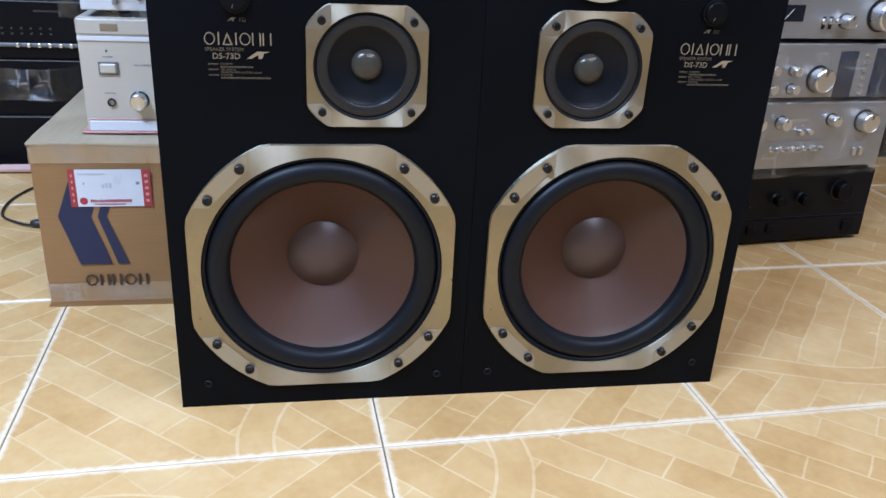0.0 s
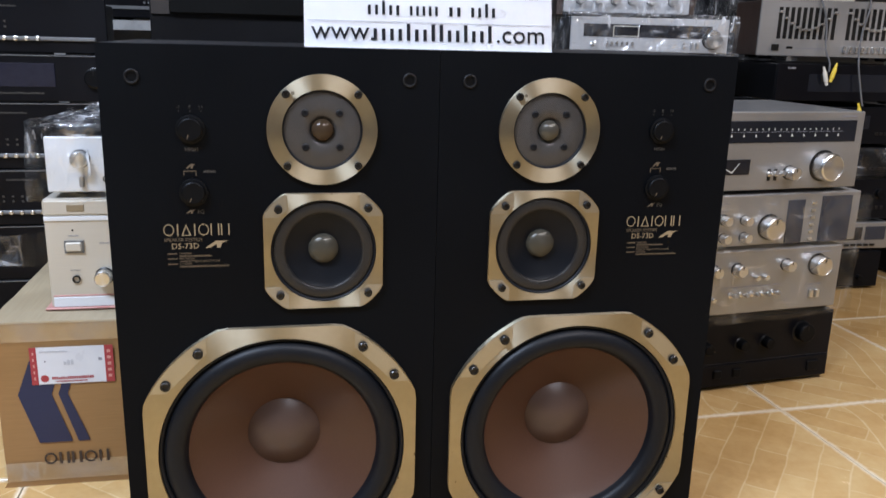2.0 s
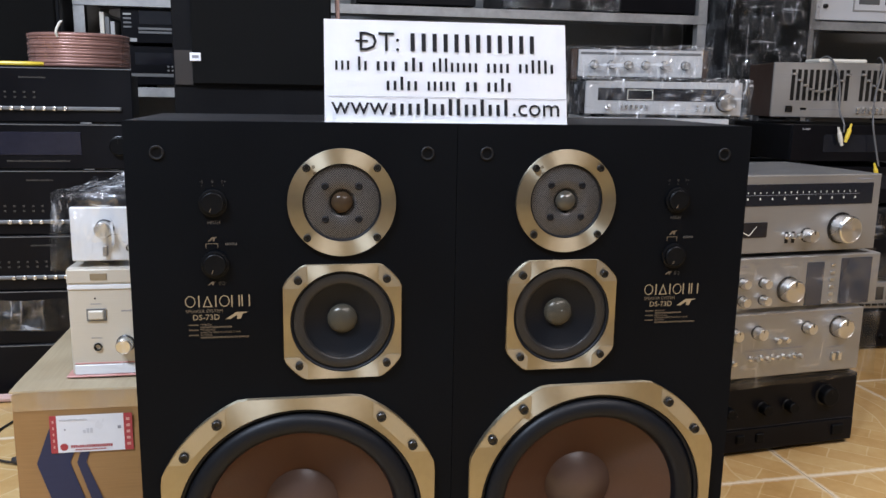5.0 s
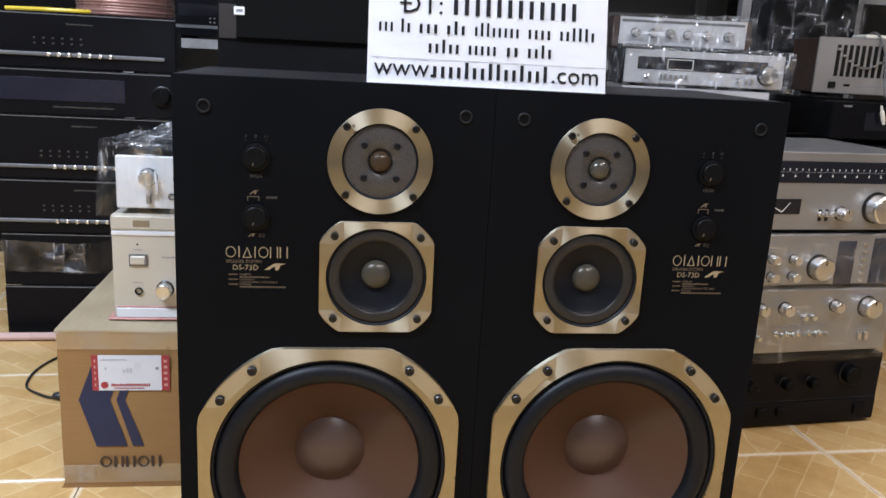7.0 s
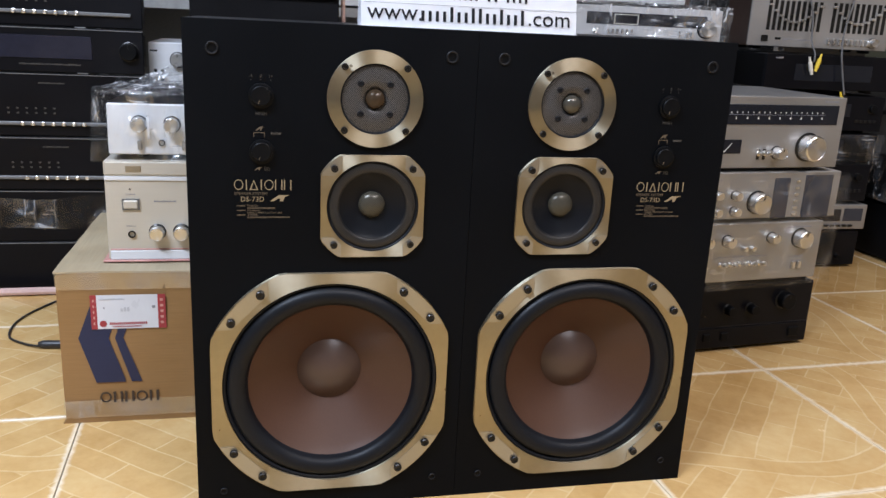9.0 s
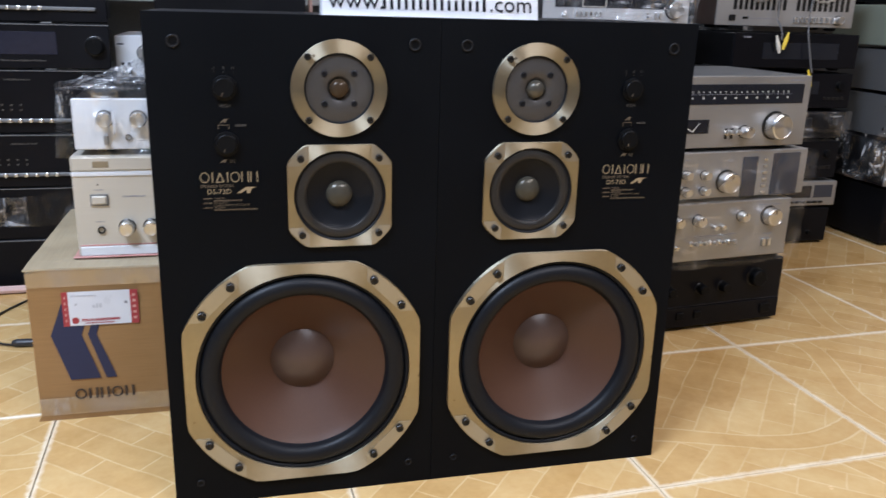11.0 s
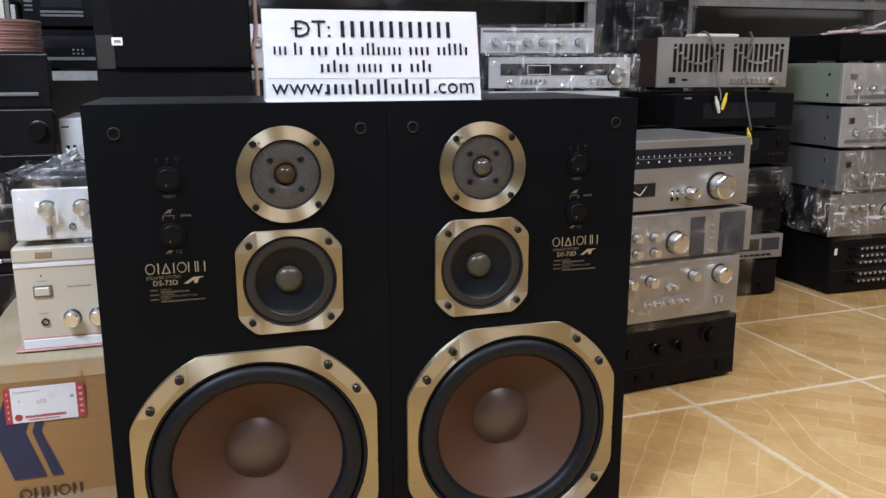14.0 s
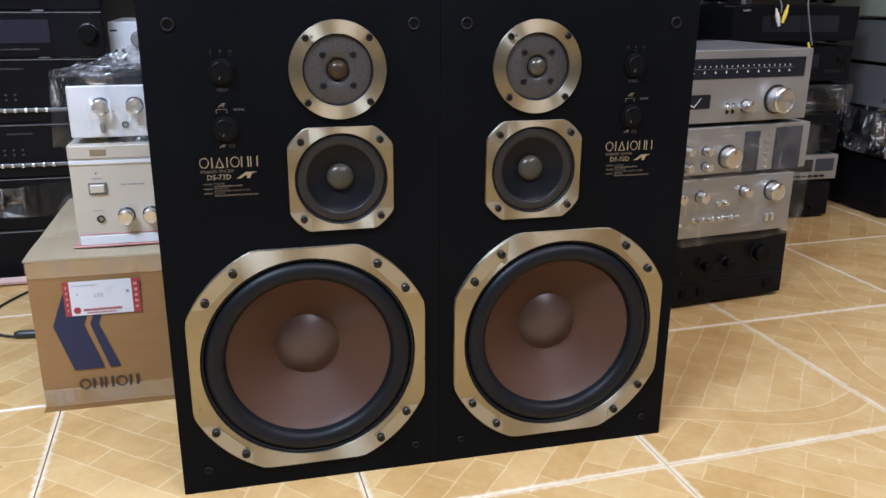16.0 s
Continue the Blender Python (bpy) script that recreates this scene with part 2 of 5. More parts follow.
def plastic_film(name, crumple=1.0, sheen=0.03):
    """Thin clear film: nearly invisible where it lies flat, glossy on its folds, with glints painted as white streaks
    along creases.
    """
    mat = bpy.data.materials.new(name)
    nt, bs = nodes_of(mat)
    L = nt.links.new
    nt.nodes.remove(bs)
    out = nt.nodes["Material Output"]

    def math_(op, a, b, c=0.0):
        m = nt.nodes.new("ShaderNodeMath")
        m.operation = op
        for k, v in enumerate((a, b, c)):
            if isinstance(v, (int, float)):
                m.inputs[k].default_value = v
            else:
                L(v, m.inputs[k])
        return m.outputs[0]

    def step(value, lo, hi):
        mr = node(nt, "ShaderNodeMapRange")
        mr.interpolation_type = "SMOOTHSTEP"
        mr.inputs["From Min"].default_value, mr.inputs["From Max"].default_value = lo, hi
        L(value, mr.inputs["Value"])
        return mr.outputs[0]

    info = nt.nodes.new("ShaderNodeObjectInfo")

    def own(scale=(1, 1, 1), rot=(0, 0, 0)):
        add = nt.nodes.new("ShaderNodeVectorMath")
        add.operation = "ADD"
        L(coords(nt, scale, rot), add.inputs[0])
        L(math_("MULTIPLY", info.outputs["Random"], 17.0), add.inputs[1])
        return add.outputs[0]

    def streak(scale, rot, size, lo, hi):
        nz = node(nt, "ShaderNodeTexNoise", Scale=size, Detail=1.5, Distortion=0.25)
        L(own(scale, rot), nz.inputs["Vector"])
        return step(nz.outputs["Fac"], lo, hi)

    patch = node(nt, "ShaderNodeTexNoise", Scale=13.0, Detail=2.0)
    L(own(), patch.inputs["Vector"])
    bunch = step(patch.outputs["Fac"], 0.40, 0.58)
    # pale streaks stand in for light glinting on the folds
    lines = math_("MAXIMUM", streak((2.4, 2.4, 0.30), (0.2, 0.40, 0.3), 40.0, 0.61, 0.69), streak((0.26, 1.6, 2.4), (0.1, -0.75, 0.0), 36.0, 0.61, 0.69))
    crease = math_("MULTIPLY", lines, math_("MULTIPLY", bunch, crumple))
    tr = node(nt, "ShaderNodeBsdfTransparent", Color=(0.97, 0.975, 0.98, 1))
    gl = node(nt, "ShaderNodeBsdfGlossy", Color=(0.95, 0.97, 1.0, 1), Roughness=0.11)
    df = node(nt, "ShaderNodeBsdfDiffuse", Color=(0.82, 0.84, 0.86, 1))
    nz = node(nt, "ShaderNodeTexNoise", Scale=30.0, Detail=1.0, Distortion=0.8)
    L(own((1.3, 1.3, 0.45), (0.35, 0.4, 0.3)), nz.inputs["Vector"])
    bp = node(nt, "ShaderNodeBump", Strength=1.0, Distance=0.003 + 0.013 * crumple)
    L(nz.outputs["Fac"], bp.inputs["Height"])
    L(bp.outputs["Normal"], gl.inputs["Normal"])
    body = node(nt, "ShaderNodeMixShader")
    L(math_("ADD", math_("MULTIPLY", crease, 0.45), math_("MULTIPLY_ADD", bunch, 0.22, 0.05)), body.inputs["Fac"])
    L(gl.outputs[0], body.inputs[1])
    L(df.outputs[0], body.inputs[2])
    mx = node(nt, "ShaderNodeMixShader")
    L(math_("ADD", math_("MULTIPLY", crease, 0.30), math_("MULTIPLY_ADD", bunch, 0.075 * crumple, sheen)), mx.inputs["Fac"])
    L(tr.outputs[0], mx.inputs[1])
    L(body.outputs[0], mx.inputs[2])
    L(mx.outputs[0], out.inputs["Surface"])
    return mat


FILM = plastic_film("clear_plastic_film")
LOOSE_FILM = plastic_film("crumpled_clear_film", 1.7, 0.05)
TIGHT_FILM = plastic_film("tight_clear_film", 0.45)
TAPE = plastic_film("clear_packing_tape", 0.15, 0.14)


def tile_material():
    """Glazed ochre floor tile: fields of small pavers at two slants, split by wavy double bands, in pale lines."""
    mat = bpy.data.materials.new("ochre_glazed_tile")
    nt, bs = nodes_of(mat)
    L = nt.links.new

    def math_(op, a, b=None, c=None):
        m = nt.nodes.new("ShaderNodeMath")
        m.operation = op
        for k, v in enumerate((a, b, c)):
            if v is None:
                continue
            if isinstance(v, (int, float)):
                m.inputs[k].default_value = v
            else:
                L(v, m.inputs[k])
        return m.outputs[0]

    tc = nt.nodes.new("ShaderNodeTexCoord")
    wob = node(nt, "ShaderNodeTexNoise", Scale=9.0, Detail=2.0)
    L(tc.outputs["Object"], wob.inputs["Vector"])
    shift = nt.nodes.new("ShaderNodeVectorMath")
    shift.operation = "MULTIPLY_ADD"
    L(wob.outputs["Color"], shift.inputs[0])
    shift.inputs[1].default_value = (0.012, 0.012, 0)
    L(tc.outputs["Object"], shift.inputs[2])
    sep = nt.nodes.new("ShaderNodeSeparateXYZ")
    L(shift.outputs[0], sep.inputs[0])
    u, v = sep.outputs["X"], sep.outputs["Y"]

    def field(angle, w, h):
        mp = nt.nodes.new("ShaderNodeMapping")
        mp.inputs["Rotation"].default_value = (0, 0, radians(angle))
        L(shift.outputs[0], mp.inputs["Vector"])
        bk = node(nt, "ShaderNodeTexBrick", Scale=1.0)
        bk.inputs["Brick Width"].default_value, bk.inputs["Row Height"].default_value = w, h
        bk.inputs["Mortar Size"].default_value, bk.inputs["Mortar Smooth"].default_value = 0.0025, 1.0
        bk.inputs["Color1"].default_value, bk.inputs["Color2"].default_value = (0, 0, 0, 1), (1, 1, 1, 1)
        bk.inputs["Mortar"].default_value = (0.5, 0.5, 0.5, 1)
        L(mp.outputs[0], bk.inputs["Vector"])
        return bk

    one, two = field(-42, 0.165, 0.056), field(-48, 0.145, 0.054)
    c = math_("ADD", math_("ADD", v, math_("MULTIPLY", math_("SINE", math_("MULTIPLY_ADD", u, 10.0, 0.5)), 0.045)), 0.115)
    side = math_("GREATER_THAN", c, 0.0)
    away = math_("ABSOLUTE", c)
    inband = math_("LESS_THAN", away, 0.024)
    rim = math_("LESS_THAN", math_("ABSOLUTE", math_("SUBTRACT", away, 0.024)), 0.0022)

    def pick(fac, a, b):
        m = nt.nodes.new("ShaderNodeMix")
        m.data_type = "RGBA"
        L(fac, m.inputs["Factor"])
        for k, val in ((6, a), (7, b)):
            if isinstance(val, tuple):
                m.inputs[k].default_value = (*val, 1)
            else:
                L(val, m.inputs[k])
        return m.outputs[2]

    shade = pick(side, one.outputs["Color"], two.outputs["Color"])
    shade = pick(inband, shade, (0.45, 0.45, 0.45))
    joint = pick(side, one.outputs["Fac"], two.outputs["Fac"])
    joint = pick(inband, joint, (0, 0, 0))
    line = math_("MAXIMUM", joint, rim)
    cloud = node(nt, "ShaderNodeTexNoise", Scale=8.0, Detail=7.0, Roughness=0.68)
    L(tc.outputs["Object"], cloud.inputs["Vector"])
    grain = node(nt, "ShaderNodeTexNoise", Scale=70.0, Detail=4.0)
    L(tc.outputs["Object"], grain.inputs["Vector"])
    fade = math_("MULTIPLY", line, math_("MULTIPLY_ADD", cloud.outputs["Fac"], 1.6, -0.36))
    val = math_("ADD", math_("MULTIPLY", shade, 0.24), math_("MULTIPLY_ADD", cloud.outputs["Fac"], 0.82, math_("MULTIPLY", grain.outputs["Fac"], 0.15)))
    base = ramp(nt, val, [(0.28, (0.46, 0.262, 0.082)), (0.56, (0.600, 0.380, 0.150)), (0.90, (0.70, 0.50, 0.235))])
    raw = nt.nodes.new("ShaderNodeSeparateXYZ")
    L(tc.outputs["Object"], raw.inputs[0])
    reach = math_("MAXIMUM", math_("ABSOLUTE", raw.outputs["X"]), math_("ABSOLUTE", raw.outputs["Y"]))
    # worn pale rim of uneven width along the tile's edge
    ragged = math_("MULTIPLY_ADD", grain.outputs["Fac"], 0.010, reach)
    rimmed = node(nt, "ShaderNodeMapRange")
    rimmed.interpolation_type = "SMOOTHSTEP"
    rimmed.inputs["From Min"].default_value, rimmed.inputs["From Max"].default_value = 0.2330, 0.2415
    L(ragged, rimmed.inputs["Value"])
    edge = math_("MULTIPLY", rimmed.outputs[0], math_("MULTIPLY_ADD", cloud.outputs["Fac"], 1.35, 0.0))
    drawn = pick(fade, base, (0.78, 0.62, 0.36))
    L(pick(edge, drawn, (0.85, 0.76, 0.58)), bs.inputs["Base Color"])
    bs.inputs["Roughness"].default_value = 0.2
    L(math_("MULTIPLY_ADD", cloud.outputs["Fac"], 0.22, 0.12), bs.inputs["Roughness"])
    bp = node(nt, "ShaderNodeBump", Strength=0.12, Distance=0.002)
    L(math_("ADD", cloud.outputs["Fac"], math_("MULTIPLY", line, 0.3)), bp.inputs["Height"])
    L(bp.outputs["Normal"], bs.inputs["Normal"])
    return mat


TILE = tile_material()

# ---- mesh helpers ----


def mesh_of(name, bm, mat):
    me = bpy.data.meshes.new(name)
    bmesh.ops.recalc_face_normals(bm, faces=bm.faces[:])
    bm.to_mesh(me)
    bm.free()
    if mat:
        me.materials.append(mat)
    return me


def part(name, bm, mat, parent, label="", smooth=False, at=None):
    ob = new(name, mesh_of(name, bm, mat))
    ob.parent = parent
    if at is not None:
        ob.matrix_basis = at
    if label:
        ob["label"] = label
    if smooth:
        ob.data.shade_smooth()
    return ob


def thing(name, m, label, category, group="", kind=""):
    ob = new(name)
    ob.empty_display_size = 0.05
    ob.matrix_basis = m
    return tagged(ob, label, category, group, kind)


def solid(name, bm, mat, label, category, m=None, kind="", group=""):
    ob = new(name, mesh_of(name, bm, mat))
    if m is not None:
        ob.matrix_basis = m
    return tagged(ob, label, category, group, kind)


def add_box(bm, lo, hi, bevel=0.0, seg=1):
    lo, hi = Vector(lo), Vector(hi)
    made = bmesh.ops.create_cube(bm, size=1, matrix=Matrix.Translation((lo + hi) / 2) @ Matrix.Diagonal((*(hi - lo), 1)))
    if bevel:
        edges = list({e for v in made["verts"] for e in v.link_edges})
        bmesh.ops.bevel(bm, geom=edges, offset=bevel, segments=seg, affect="EDGES", profile=0.5)
    return bm


def box(lo, hi, bevel=0.0, seg=1):
    return add_box(bmesh.new(), lo, hi, bevel, seg)


def add_lathe(bm, profile, n=48, at=(0, 0, 0)):
    """Turn (radius, outward) pairs about an axis that points out of the front (-y)."""
    rings = []
    for r, out in profile:
        if r < 1e-6:
            rings.append([bm.verts.new((at[0], at[1] - out, at[2]))])
        else:
            rings.append([bm.verts.new((at[0] + r * math.cos(2 * math.pi * k / n), at[1] - out, at[2] + r * math.sin(2 * math.pi * k / n))) for k in range(n)])
    for a, b in zip(rings, rings[1:]):
        for k in range(n):
            k2 = (k + 1) % n
            if len(a) == 1 and len(b) > 1:
                bm.faces.new((a[0], b[k], b[k2]))
            elif len(b) == 1 and len(a) > 1:
                bm.faces.new((a[k], b[0], a[k2]))
            elif len(a) > 1:
                bm.faces.new((a[k], b[k], b[k2], a[k2]))
    return bm


def lathe(profile, n=48, at=(0, 0, 0)):
    return add_lathe(bmesh.new(), profile, n, at)


def loop_band(outer, inner, front, back, chamfer=0.0):
    """A flat ring between two closed outlines of equal count, with thickness along y."""
    bm = bmesh.new()
    n = len(outer)
    c = chamfer
    cx = sum(p[0] for p in outer) / n
    cz = sum(p[1] for p in outer) / n

    def ring(pts, y, grow=0.0):
        out = []
        for x, z in pts:
            d = math.hypot(x - cx, z - cz)
            out.append(bm.verts.new((x + (x - cx) / d * grow, y, z + (z - cz) / d * grow)))
        return out

    rings = [ring(outer, back), ring(outer, front + c), ring(outer, front, -c), ring(inner, front, c), ring(inner, front + c), ring(inner, back)]
    for a, b in zip(rings, rings[1:]):
        for k in range(n):
            bm.faces.new((a[k], a[(k + 1) % n], b[(k + 1) % n], b[k]))
    return bm


def flat(points, y0, y1):
    """An outline in x and z drawn out from y0 to y1."""
    bm = bmesh.new()
    a = [bm.verts.new((x, y0, z)) for x, z in points]
    b = [bm.verts.new((x, y1, z)) for x, z in points]
    bm.faces.new(a)
    bm.faces.new(b[::-1])
    for k in range(len(a)):
        k2 = (k + 1) % len(a)
        bm.faces.new((a[k], b[k], b[k2], a[k2]))
    return bm


def tube_mesh(points, r, n=8):
    """A round cable through points (smoothed)."""
    pts = [Vector(p) for p in points]
    dense = []
    for k in range(len(pts) - 1):
        p0, p1, p2, p3 = pts[max(k - 1, 0)], pts[k], pts[k + 1], pts[min(k + 2, len(pts) - 1)]
        for s in range(6):
            t = s / 6
            dense.append(0.5 * (2 * p1 + (p2 - p0) * t + (2 * p0 - 5 * p1 + 4 * p2 - p3) * t * t + (3 * p1 - p0 - 3 * p2 + p3) * t ** 3))
    dense.append(pts[-1])
    bm = bmesh.new()
    rings = []
    for k, p in enumerate(dense):
        d = (dense[min(k + 1, len(dense) - 1)] - dense[max(k - 1, 0)]).normalized()
        side = d.cross(Vector((0, 0, 1)) if abs(d.z) < 0.9 else Vector((1, 0, 0))).normalized()
        up = side.cross(d)
        rings.append([bm.verts.new(p + r * (math.cos(2 * math.pi * j / n) * side + math.sin(2 * math.pi * j / n) * up)) for j in range(n)])
    for a, b in zip(rings, rings[1:]):
        for j in range(n):
            bm.faces.new((a[j], a[(j + 1) % n], b[(j + 1) % n], b[j]))
    bm.faces.new(rings[0])
    bm.faces.new(rings[-1][::-1])
    return bm


def lettering(name, text, size, mat, parent, x, z, y, align="LEFT", label=""):
    """Built-in font, upright on a front that faces -y."""
    cu = bpy.data.curves.new(name, "FONT")
    cu.body, cu.size, cu.align_x, cu.extrude, cu.resolution_u = text, size, align, 0.0002, 2
    tmp = bpy.data.objects.new("tmp", cu)
    me = bpy.data.meshes.new_from_object(tmp)
    bpy.data.objects.remove(tmp)
    me.materials.clear()
    me.materials.append(mat)
    ob = new(name, me)
    ob.parent = parent
    ob.matrix_basis = pose(x, y, z, 90, 0, 0)
    if label:
        ob["label"] = label
    return ob


def glyph_bars(rng, x0, x1, z0, z1, y, thick=0.0004, gap=0.28, pitch=None, tall=0.35):
    """A row of plain upright bars as wide and high as a line of writing."""
    bm = bmesh.new()
    pitch = pitch or (z1 - z0) * 0.75
    n = max(1, round((x1 - x0) / pitch))
    step = (x1 - x0) / n
    for k in range(n):
        h = 1.0 if rng.random() < tall else 0.68
        add_box(bm, (x0 + k * step + step * gap / 2, y - thick, z0), (x0 + (k + 1) * step - step * gap / 2, y, z0 + (z1 - z0) * h))
    return bm


# ---- room ----
floor = solid("floor", box((-2.9, -3.0, -0.06), (3.9, 2.9, -0.004)), GROUT, "glazed ochre tile floor with pale cement joints", "floor", kind="structure")
solid("ceiling", box((-2.9, -3.0, 2.9), (3.9, 2.9, 3.0)), CEIL, "plain white painted ceiling", "ceiling", kind="structure")
solid("wall_north", box((-2.9, 2.5, -0.004), (3.9, 2.9, 2.9)), WALL, "plain grey painted wall behind the racks", "wall", kind="structure")
solid("wall_south", box((-2.9, -3.0, -0.004), (3.9, -2.6, 2.9)), WALL, "plain grey painted wall", "wall", kind="structure")
solid("wall_west", box((-2.9, -2.6, -0.004), (-2.5, 2.5, 2.9)), WALL, "plain grey painted wall", "wall", kind="structure")
solid("wall_east", box((3.5, -2.6, -0.004), (3.9, 2.5, 2.9)), WALL, "plain grey painted wall", "wall", kind="structure")

# ---- the pair of loudspeakers ----
SPK_W, SPK_H, SPK_D = 0.3894, 0.716, 0.302


def clipped_square(half, radius, n=96, cx=0.0, cz=0.0, off=0.5):
    pts = []
    for k in range(n):
        a = 2 * math.pi * (k + off) / n
        c, s = math.cos(a), math.sin(a)
        r = min(radius, half / max(abs(c), abs(s)))
        pts.append((cx + r * c, cz + r * s))
    return pts


def circle(radius, n=96, cx=0.0, cz=0.0, off=0.5):
    return [(cx + radius * math.cos(2 * math.pi * (k + off) / n), cz + radius * math.sin(2 * math.pi * (k + off) / n)) for k in range(n)]


def bolt(parent, x, z, y, r=0.0052):
    b = part("bolt", lathe([(r, 0), (r, 0.003), (r * 0.8, 0.0042), (r * 0.55, 0.0042), (r * 0.5, 0.0022), (0, 0.0022)], 14), BOLT, parent, smooth=False, at=pose(x, y, z))
    return b


def corner_plate(parent, half, radius, inner, quadrant, spread, y):
    """A satin plate that fills one clipped corner of a driver frame."""
    a0 = math.pi / 4 + quadrant * math.pi / 2
    n = 12
    outer = []
    for k in range(n + 1):
        c_, s_ = math.cos(a0 - spread + 2 * spread * k / n), math.sin(a0 - spread + 2 * spread * k / n)
        r_ = min(radius, half / max(abs(c_), abs(s_))) - 0.0012
        outer.append((r_ * c_, r_ * s_))
    # the inner edge is a straight chord; the ends run parallel to the frame's sides
    chord = inner * math.sqrt(2)
    turn = Matrix.Rotation(-quadrant * math.pi / 2, 2)
    (px, pz), (qx, qz) = (turn @ Vector(outer[0])), (turn @ Vector(outer[-1]))
    back = Matrix.Rotation(quadrant * math.pi / 2, 2)
    inn = [tuple(back @ Vector((qx, chord - qx))), tuple(back @ Vector((chord - pz, pz)))]
    part("corner_plate", flat(outer + inn, y - 0.0007, y), PLATE, parent, "satin grey corner plate")


def loudspeaker(x, mirror, label):
    s = thing("loudspeaker", pose(x, 0, 0), label, "loudspeaker", "pair of loudspeakers")
    w, h, d = SPK_W / 2, SPK_H, SPK_D
    # the shell is open in front, behind the baffle
    shell = box((-w, 0.0182, 0), (w, d, h))
    bmesh.ops.delete(shell, geom=[f for f in shell.faces if f.calc_center_median().y < 0.02], context="FACES_ONLY")
    part("cabinet", shell, CABINET, s)
    tx = -0.054 * mirror
    holes = [(0.0, 0.2045, 0.157), (tx, 0.472, 0.0645), (tx, 0.6205, 0.048)]
    part("baffle", pierced(w, h, 0.018, holes), BAFFLE, s)
    woofer(s, 0.0, 0.2045)
    midrange(s, tx, 0.472)
    tweeter(s, tx, 0.6205, DOME_TW if mirror < 0 else DOME_PALE, "small bronze dome" if mirror < 0 else "small grey-gold dome")
    for hx, hz, r in ((-0.158, 0.680, 0.0085), (0.158, 0.680, 0.0085), (-0.158, 0.037, 0.0055), (0.158, 0.037, 0.0055)):
        g = part("grille_socket", lathe([(r, 0), (r, 0.0018), (r * 0.88, 0.0026), (r * 0.70, 0.0022), (r * 0.66, 0.0006)], 28), SOCKET, s, "grey-rimmed grille peg socket", at=pose(hx, 0, hz))
        part("socket_hole", lathe([(r * 0.68, 0.0006), (r * 0.3, 0.0005), (0, 0.0005)], 20), KNOB_BLACK, g)
    kx = 0.097 * mirror
    rng = random.Random(5)
    for kz in (0.621, 0.547):
        k = part("level_knob", lathe([(0.0165, 0), (0.0165, 0.004), (0.0145, 0.0046), (0.0135, 0.0046), (0.0132, 0.0075), (0.012, 0.0085), (0, 0.0085)], 36), KNOB_BLACK, s, "black level knob", at=pose(kx, 0, kz))
        part("pointer", box((-0.0005, -0.0090, -0.0105), (0.0005, -0.0084, -0.006)), PRINT_DIM, k, at=pose(0, 0, 0, 0, 20, 0))
    for mx, word in ((-0.0125, "-1"), (0.0, "0"), (0.0125, "1+")):
        lettering("lettering", word, 0.0056, PRINT_FAINT, s, kx + mx, 0.6445, -0.0003, "CENTER")
        part("scale_mark", box((kx + mx - 0.0005, -0.0004, 0.6408), (kx + mx + 0.0005, 0, 0.6420)), PRINT_FAINT, s)
    lettering("lettering", "HIGH", 0.0062, PRINT_FAINT, s, kx, 0.5955, -0.0003, "CENTER")
    lettering("lettering", "EQ", 0.0062, PRINT_FAINT, s, kx + 0.007, 0.5215, -0.0003, "CENTER")
    part("emblem", slanted(kx - 0.010, 0.5215, 0.011, 0.0042), PRINT_DIM, s)
    part("emblem", slanted(kx - 0.008, 0.575, 0.012, 0.0052), PRINT_DIM, s)
    part("scale_mark", flat([(kx - 0.0105, 0.5665), (kx - 0.0105, 0.5725), (kx + 0.004, 0.5725), (kx + 0.004, 0.5665), (kx + 0.0032, 0.5665), (kx + 0.0032, 0.5717), (kx - 0.0097, 0.5717), (kx - 0.0097, 0.5665)], -0.0004, 0), PRINT_DIM, s)
    part("scale_mark", glyph_bars(rng, kx + 0.012, kx + 0.026, 0.5700, 0.5730, -0.0001, gap=0.4, pitch=0.0018, tall=1), PRINT_FAINT, s)
    # maker's plate: the wordmark is plain gold strokes
    lx = kx - 0.037
    wordmark("wordmark", s, PRINT_GOLD, lx, 0.4945, 0.076, 0.0142, ("ring", "bar", "wedge", "bar", "ring", "pair", "pair"), 0.075)
    lettering("lettering", "SPEAKER SYSTEM", 0.0058, PRINT_DIM, s, lx, 0.4876, -0.0003)
    lettering("lettering", "DS-73D", 0.0098, PRINT_GOLD, s, lx + 0.008, 0.4785, -0.0003)
    part("emblem", slanted(lx + 0.047, 0.479, 0.027, 0.0085), PRINT_GOLD, s)
    words = ("TWEETER", "", "MID-RANGE", "CARBON FIBER PLASTICS CONE", "WOOFER", "")
    for k, word in enumerate(words):
        z = 0.4725 - 0.0032 * k
        if k % 2 == 0:
            part("caption_line", glyph_bars(rng, lx + 0.003, lx + 0.0145, z - 0.0008, z + 0.0008, -0.0001, gap=0.3, pitch=0.0013, tall=1), PRINT_DIM, s)
        if word:
            lettering("lettering", word, 0.0033, PRINT_DIM, s, lx + 0.0165, z - 0.0011, -0.0003)
        else:
            part("caption_line", glyph_bars(rng, lx + 0.0165, lx + (0, 0.054, 0, 0, 0, 0.074)[k], z - 0.0010, z + 0.0010, -0.0001, gap=0.35, pitch=0.0016, tall=1), PRINT_DIM, s)
    return s


